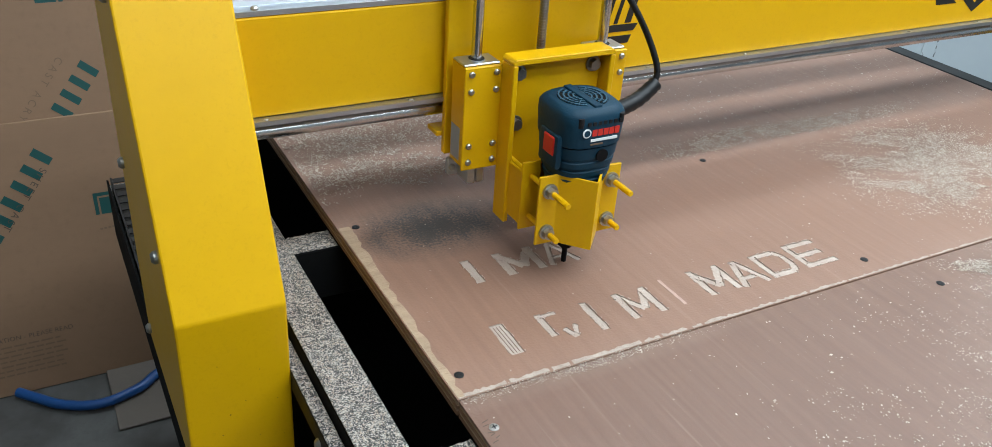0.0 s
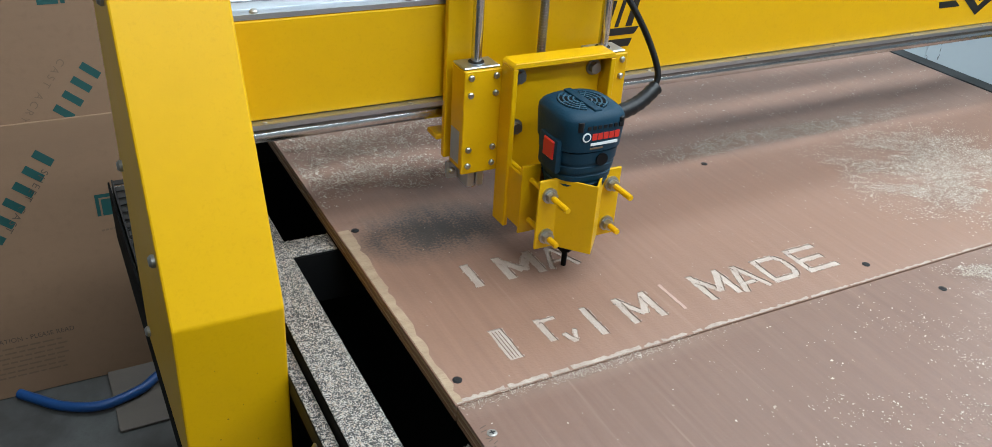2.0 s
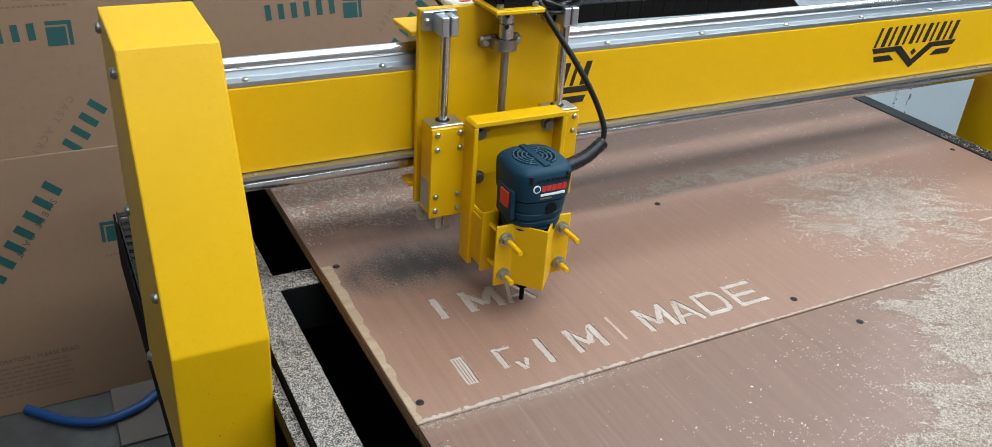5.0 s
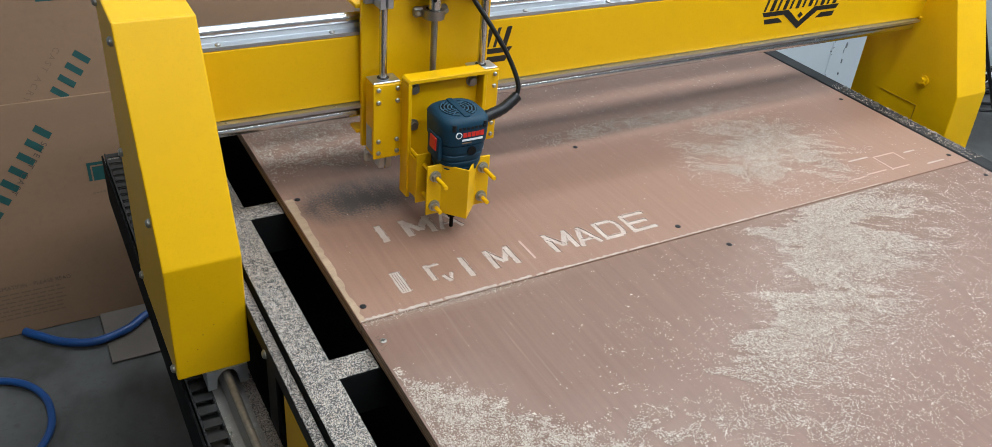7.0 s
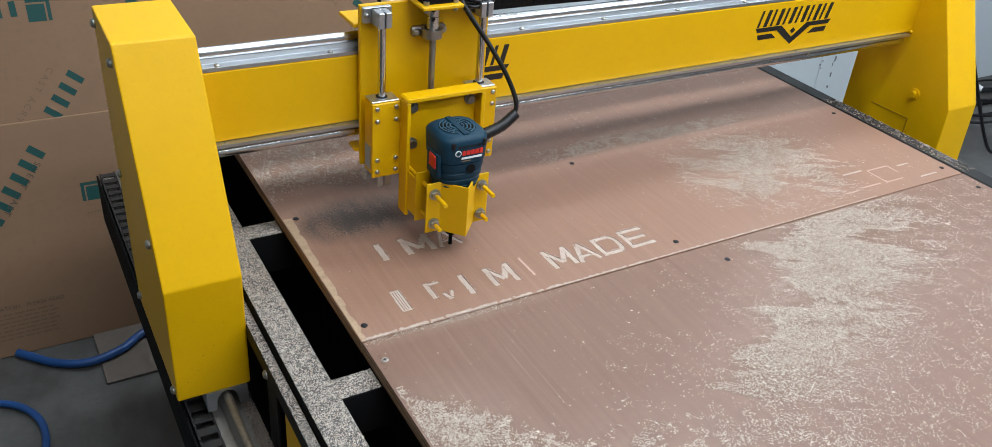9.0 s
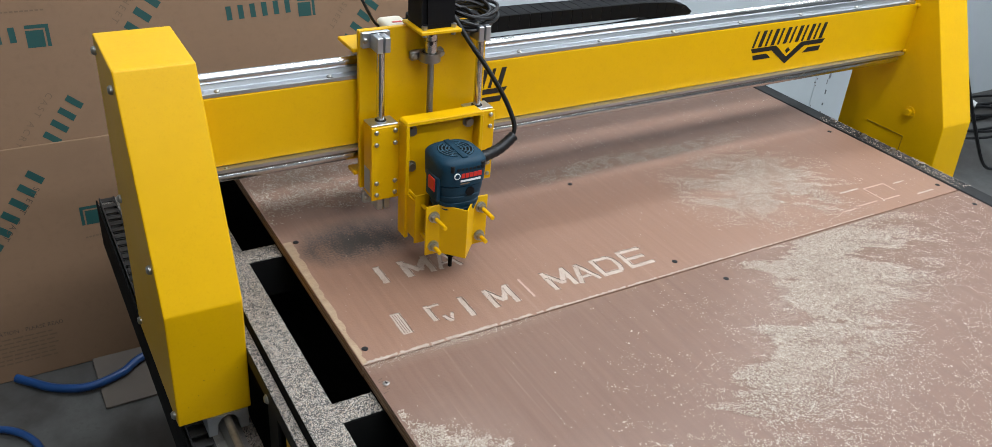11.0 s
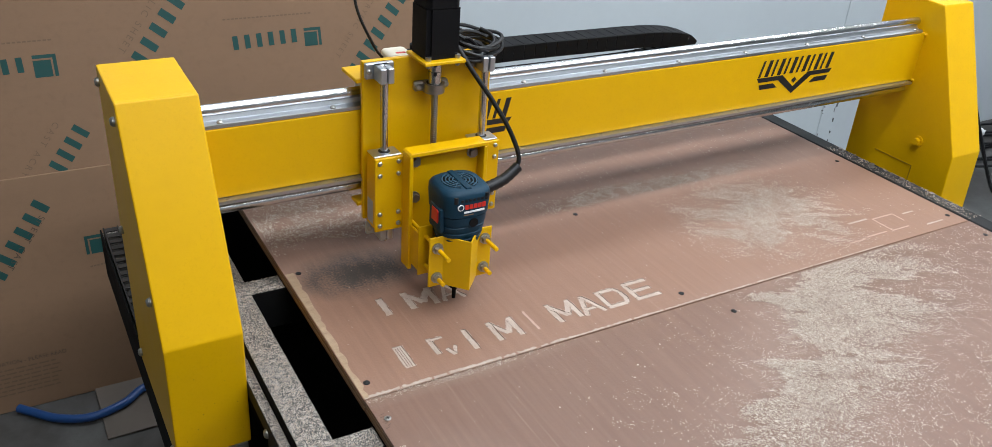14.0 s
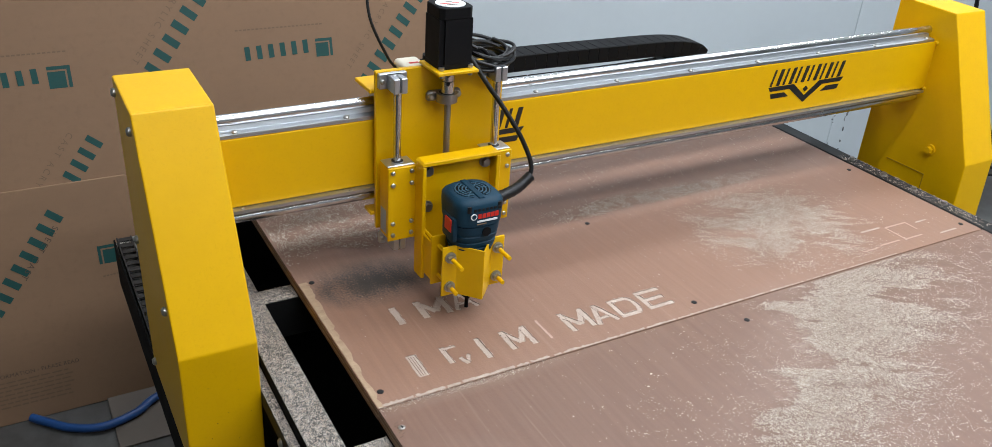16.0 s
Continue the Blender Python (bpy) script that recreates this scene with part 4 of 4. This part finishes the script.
sc = single("signal_cable", tube([(X0 - .050, .33 + CG, 1.124), (X0 - .066, .33 + CG, 1.145), (X0 - .088, .34 + CG, 1.20), (X0 - .082, .36 + CG, 1.25), (X0 - .05, .39 + CG, 1.29), (X0 - .02, .4 + CG, 1.30), (X0 + .02, .36 + CG, 1.28), (X0 + .02, .296 + CG, 1.22)], .0022, 8), M["rubber"],
            "thin black signal cable arching over the carriage", "cable", smooth=True)
drag_chain("drag_chain", [(X0 + .03, .455, 1.066), (X0 + .20, .455, 1.070), (X0 + .40, .455, 1.068), (X0 + .56, .455, 1.064), (X0 + .63, .455, 1.050), (X0 + .62, .455, 1.03), (X0 + .5, .455, 1.0165), (X0 + .1, .455, 1.0165)], .050, .028, .021,
           "black plastic drag chain along the beam", (0, -1, 0))
part("chain_shelf", box((XL1 + .01, .426, .996), (XR0 - .01, .485, 1.001)), M["yellow"], ga)
for x in (.1, .62, 1.15):
    part("shelf_bracket", box((x, BY + .072, .97), (x + .03, .426, .9958)), M["yellow"], ga)

# ---- printing on the cardboard ----
ANG = math.atan(K)


def on_card(parent, bm, off):
    """From card coordinates (u along x, v up the sheet's height z) to the sheet's plane."""
    for v in bm.verts:
        x, z, d = v.co.x, v.co.y, v.co.z
        v.co = Vector((x, CY + K * z + off - .0006 - d, z))
    return bm


def text_bm(words, size, font_space=1.0):
    cu = bpy.data.curves.new("print", "FONT")
    cu.body, cu.size, cu.space_character = words, size, font_space
    ob = bpy.data.objects.new("print", cu)
    scene.collection.objects.link(ob)
    bpy.context.view_layer.update()
    me = bpy.data.meshes.new_from_object(ob.evaluated_get(bpy.context.evaluated_depsgraph_get()))
    bm = bmesh.new()
    bm.from_mesh(me)
    bpy.data.meshes.remove(me)
    bpy.data.objects.remove(ob)
    bpy.data.curves.remove(cu)
    return bm


def put(bm, u, v, deg, stretch=1.0):
    bmesh.ops.transform(bm, matrix=Matrix.Translation((u, v, 0)) @ Matrix.Rotation(radians(deg), 4, "Z") @ Matrix.Diagonal((stretch, 1, 1, 1)), verts=bm.verts)
    return bm


def flat(u0, v0, u1, v1):
    bm = bmesh.new()
    bm.faces.new([bm.verts.new(c) for c in ((u0, v0, 0), (u1, v0, 0), (u1, v1, 0), (u0, v1, 0))])
    return bm


def logo(u, v, s, deg, parent, off):
    """The maker's square mark: a block and an angle round it."""
    bm = join(flat(-.26 * s, -.26 * s, .5 * s, .5 * s), flat(-.5 * s, -.5 * s, -.34 * s, .5 * s), flat(-.34 * s, -.5 * s, .5 * s, -.34 * s))
    part("print_mark", on_card(parent, put(bm, u, v, deg), off), M["green"], parent)


def blocks(u, v, n, w, h, deg, parent, off, m="green"):
    """A brand word as plain blocks, one a letter."""
    for k in range(n):
        part("print_block", on_card(parent, put(flat(k * w, -.3 * h if h > .01 else 0, k * w + w * (.45 if h > .01 else .72), h * (1.3 if h > .01 else 1)), u, v, deg), off), M[m], parent)


def words(txt, u, v, size, deg, parent, off, m="grey_print", space=1.0):
    part("printed_line", on_card(parent, put(text_bm(txt, size, space), u, v, deg), off), M[m], parent)


logo(.420, .819, .046, 180, cs, 0)
blocks(.376, .836, 6, .0305, .021, 182, cs, 0)
blocks(.42, .880, 22, .0105, .0035, 180, cs, 0, "grey_print")
logo(-.222, .809, .050, 180, cs, 0)
blocks(-.268, .826, 6, .0305, .021, 182, cs, 0)
blocks(-.20, .867, 20, .0105, .0035, 180, cs, 0, "grey_print")
blocks(0.183, 1.068, 9, .040, .026, 231, cs, 0)
words("CAST ACRYLIC SHEET", 0.133, 1.068, .022, 231, cs, 0, "grey_print", 1.5)
blocks(0.743, 1.003, 10, .038, .025, 231, cs, 0)
words("CAST ACRYLIC SHEET", 0.653, 0.983, .020, 231, cs, 0, "grey_print", 1.5)
blocks(-0.180, 0.666, 4, .033, .025, 231, cs, 0)
words("CAST ACRYLIC SHEET", -0.227, 0.683, .020, 231, cs, 0, "grey_print", 1.5)
blocks(-0.297, 0.508, 10, .037, .025, 231, cf, -.0075)
words("SHEET CAST", -0.297, 0.473, .020, 231, cf, -.0075, "dark_print", 1.4)
logo(-.190, .380, .046, 270, cf, -.0075)
blocks(-.165, .33, 6, .008, .004, 183, cf, -.0075, "grey_print")
words("INFORMATION - PLEASE READ", -.50, .122, .014, 0, cf, -.0075, "dark_print", 1.05)
rs = random.Random(5)
for k in range(7):
    u = -.49
    for j in range(9):
        l = rs.uniform(.010, .024)
        if u + l > -.318:
            break
        part("print_line", on_card(cf, flat(u, .108 - k * .0105, u + l, .1115 - k * .0105), -.0075), M["grey_print"], cf)
        u += l + .004

# ---- floor things ----
single("floor_board", box((-.255, 1.0, .001), (.25, 1.205, .007), .001), M["card_dark"], "grey-brown hardboard offcut lying on the floor", "board", origin=(0, 0, 0))
HZ = .0125
single("air_hose", tube([(-.43, 1.196, HZ), (-.40, 1.165, HZ), (-.35, 1.118, HZ), (-.28, 1.085, HZ + .004), (-.2, 1.10, HZ + .008), (-.12, 1.15, HZ + .008), (.1, 1.17, HZ + .008), (.3, 1.17, HZ)], .0105, 14), M["hose"], "blue air hose lying on the floor", "hose", smooth=True)
single("air_hose", tube([(-.9, 1.06, HZ), (-.62, 1.06, HZ), (-.5, 1.03, HZ), (-.435, .98, HZ), (-.405, .90, HZ), (-.42, .80, HZ), (-.5, .72, HZ), (-.7, .68, HZ)], .0085, 14), M["hose"], "blue air hose curling on the floor", "hose", smooth=True)
cbz = thing("floor_cables", (3.6, 1.3, 0), "black cables tangled on the concrete floor", "cable")
rs = random.Random(3)
for k, (cx, cy, a, b_) in enumerate(((3.68, 1.40, .20, .08), (3.62, 1.33, .26, .11), (3.70, 1.30, .30, .13), (3.55, 1.22, .24, .09), (3.78, 1.38, .22, .10))):
    part("cable_loop", tube([Vector((cx + a * (1 + .05 * i % 3 * .1) * math.cos(i * .75 + k), cy + b_ * math.sin(i * .75 + k), .008 + .007 * k)) for i in range(10)], .0065, 8, 6), M["rubber"], cbz, smooth=True)
pl = thing("power_plug", (3.74, 1.43, 0), "white plastic plug lying among the floor cables", "plug")
part("plug_body", join(cyl((3.715, 1.43, .026), (3.765, 1.43, .026), .025, 18, .021), cyl((3.765, 1.43, .026), (3.80, 1.43, .022), .014, 14, .008)), M["white_paint"], pl, smooth=True)
part("plug_face", cyl((3.7135, 1.43, .026), (3.7149, 1.43, .026), .019, 18), M["plastic"], pl)
single("hanging_cable", tube([(2.343, 0.95, 3.19), (2.383, 0.92, 1.5), (2.443, 0.9, 0.898), (2.526, 0.9, 0.764), (2.676, 0.9, 0.543), (2.808, 0.9, 0.365), (3.022, 0.9, 0.1), (3.142, 0.9, 0.05), (3.372, 1.0, 0.01)], .007, 8), M["rubber"], "black cable hanging down to the floor", "cable", smooth=True)

# ---- wood chips ----
def value_noise(x, y, seed):
    """Smooth random values between 0 and 1 over the plane."""
    grid = np.random.RandomState(seed).rand(256, 256)
    xi, yi = np.floor(x).astype(int), np.floor(y).astype(int)
    fx, fy = x - xi, y - yi
    fx, fy = fx * fx * (3 - 2 * fx), fy * fy * (3 - 2 * fy)
    x0, x1, y0, y1 = xi % 256, (xi + 1) % 256, yi % 256, (yi + 1) % 256
    return (grid[x0, y0] * (1 - fx) + grid[x1, y0] * fx) * (1 - fy) + (grid[x0, y1] * (1 - fx) + grid[x1, y1] * fx) * fy


def fractal(x, y, seed, octaves=4):
    total, amp, norm = 0, 1.0, 0.0
    for k in range(octaves):
        total = total + amp * value_noise(x * 2 ** k + 7.3 * k, y * 2 ** k + 3.1 * k, seed + k)
        norm += amp
        amp *= .58
    return total / norm


def step(a, b, v):
    t = np.clip((v - a) / (b - a), 0, 1)
    return t * t * (3 - 2 * t)


def swept(x, y, seed):
    """Streaky noise, drawn out the way the air jet blew the dust."""
    return fractal((.875 * x - .485 * y) * 11, (.485 * x + .875 * y) * 42, seed, 5)


def near_board(x, y):
    """How thick the chips lie on the front board: a swept drift with a ragged edge, thinning out behind it, and a heap at the bed's side."""
    n, m, f = swept(x, y, 3), fractal(x * 7, y * 7, 11), fractal(x * 70, y * 70, 23, 3)
    s = (x - .545) * .576 - (y + .175) * .817 + (m - .5) * .26 + (n - .5) * .22
    drift = step(-.010, .020, s) * (1 - step(.06, .26, s))
    holes = step(.43, .475, n * .6 + m * .4 + .05 * drift)
    thin = 1 - .68 * step(.11, .30, -y - .10 * x)
    d = drift * (.05 + .95 * holes) * thin * (.85 + .9 * (f - .2))
    d = np.maximum(d, .11 * step(-.16, .02, s) * step(.40, .62, f) * (1.1 - step(.3, .6, s) * .8))
    heap = -.73 * x - .68 * (y + .085) + (m - .5) * .08 + (f - .5) * .05
    lane = step(-.012, .018, heap) * (1 - .3 * step(.10, .2, heap)) * (.45 + .8 * step(.36, .6, f)) * .85
    skirt = step(.22, .30, -y - .06 * m) * (1 - step(.16, .5, x)) * step(.42, .60, f) * .6
    return np.clip(np.maximum(np.maximum(d, lane), skirt) + .004 * step(.3, .8, m), 0, 1)


def milled_board(x, y):
    """Chips on the milled board: a drift beside the gantry's post, a ridge where the beam last pushed them, and strays."""
    n, m, f = swept(x, y, 5), fractal(x * 8, y * 8, 31), fractal(x * 70, y * 70, 43, 3)
    r = np.hypot((x - .865 - .12 * (.16 - y)) / .20, (y - .165) / .155) + (m - .5) * .9 + (n - .5) * 1.3
    d = step(1.08, .60, r) * (.10 + .90 * step(.42, .50, n * .6 + m * .4)) * (.7 + .8 * (f - .2)) * .85
    ridge = step(.030, .008, np.abs(y - .352 + (m - .5) * .03)) * step(.42, .58, x) * (1 - step(.80, 1.05, x)) * step(.30, .50, f) * .95
    stray = .012 * step(.35, .7, x) * step(.45, .7, f) + .0008
    return np.clip(np.maximum(d, ridge) + stray * step(.02, .06, np.hypot(y - .06, 0) + x * .05), 0, 1)


def under_gantry(x, y):
    """Loose flecks behind the beam, thickest near the bed's corner."""
    n, f, m = swept(x, y, 9), fractal(x * 55, y * 55, 53, 3), fractal(x * 9, y * 9, 61)
    corner = (1 - step(.12, .42, x + (m - .5) * .2)) * step(.385, .44, y + (n - .5) * .10) * (.12 + .88 * step(.42, .58, f * .6 + n * .4)) * .95
    return np.clip(corner + .045 * step(.42, .66, f) * step(.37, .45, y) + .003, 0, 1)


def bars(level):
    """Chips lying thick on a narrow bar."""
    return lambda x, y: level * (.45 + .55 * step(.34, .58, fractal(x * 90, y * 90, 71, 3)))


def joint_line(x, y):
    m = fractal(x * 22, y * 22, 83, 3)
    return step(.0085, .001, np.abs(y + .0045 + (m - .5) * .006)) * (1 - step(.10, .34, x + (m - .5) * .1)) * (.45 + .55 * step(.35, .6, m))


def chips(name, label, density, per_metre, zt, size, seed, bounds):
    """Curled flecks of wood, one folded leaf each, as thick as density says, per_metre to the square metre where it is one."""
    rg = np.random.RandomState(seed)
    x0, x1, y0, y1 = bounds
    k = int((x1 - x0) * (y1 - y0) * per_metre)
    x, y = rg.uniform(x0, x1, k), rg.uniform(y0, y1, k)
    keep = rg.rand(k) < density(x, y)
    x, y = x[keep], y[keep]
    k = len(x)
    s = size * rg.uniform(.45, 1.35, k) * np.where(rg.rand(k) < .02, 1.9, 1.0)
    a, wide, lift = rg.uniform(0, 6.283, k), rg.uniform(.3, .75, k), rg.uniform(.0001, .0010, k)
    c, d = np.cos(a) * s, np.sin(a) * s
    tilt = rg.uniform(-.35, .35, k) * s
    z = zt + lift
    co = np.stack([np.stack([x + c, y + d, z + tilt + .0003], 1), np.stack([x - d * wide, y + c * wide, z + s * .4], 1),
                      np.stack([x - c, y - d, z - tilt * .4 + .0003], 1), np.stack([x + d * wide, y - c * wide, z], 1)], 1).reshape(-1, 3)
    i = np.arange(k)[:, None] * 4
    tri = np.concatenate([i + np.array([[0, 1, 3]]), i + np.array([[1, 2, 3]])], 0)
    me = bpy.data.meshes.new(name)
    me.from_pydata(co.tolist(), [], tri.tolist())
    me.materials.append(M["chip"])
    tagged(new(name, me), label, "wood chips", kind="stuff")


chips("wood_chips", "pale wood chips swept into a drift over the board", near_board, 860000, ZT - .0008, .00112, 1, (.004, 1.218, -.60, -.006))
chips("wood_chips", "pale wood chips on the milled board", milled_board, 760000, ZT, .00108, 2, (.02, 1.21, .010, .385))
chips("wood_chips", "pale wood chips on the board under the gantry", under_gantry, 330000, ZT, .0015, 3, (.004, 1.21, .375, .9))
chips("wood_chips", "pale wood chips in a line along the board joint", joint_line, 1000000, ZT - .0006, .0007, 4, (.002, .7, -.014, .003))
chips("wood_chips", "pale wood chips on the beam", bars(.42), 800000, .7795, .00095, 5, (-.094, -.053, -.75, .93))
for y in (-.415, -.0475, .337, .722):
    chips("wood_chips", "pale wood chips on a crossbar of the bed", bars(.42), 800000, .7792, .00095, 15, (-.0535, -.001, y - .018, y + .018))
chips("wood_chips", "pale wood chips on the edge angle", bars(.38), 800000, .7637, .0009, 25, (-.1092, -.0972, -.7, .6))
chips("wood_chips", "pale wood chips on the rail bed", bars(.8), 700000, .5872, .0013, 6, (-.1195, -.1010, -.6, .6))
chips("wood_chips", "pale wood chips on the rail support", bars(.22), 400000, .5955, .0010, 8, (-.168, -.1205, -.6, .6))
chips("wood_chips", "grey-brown wood chips along the machine's edge", bars(.35), 300000, .8005, .0013, 7, (1.227, 1.26, .0, .36))
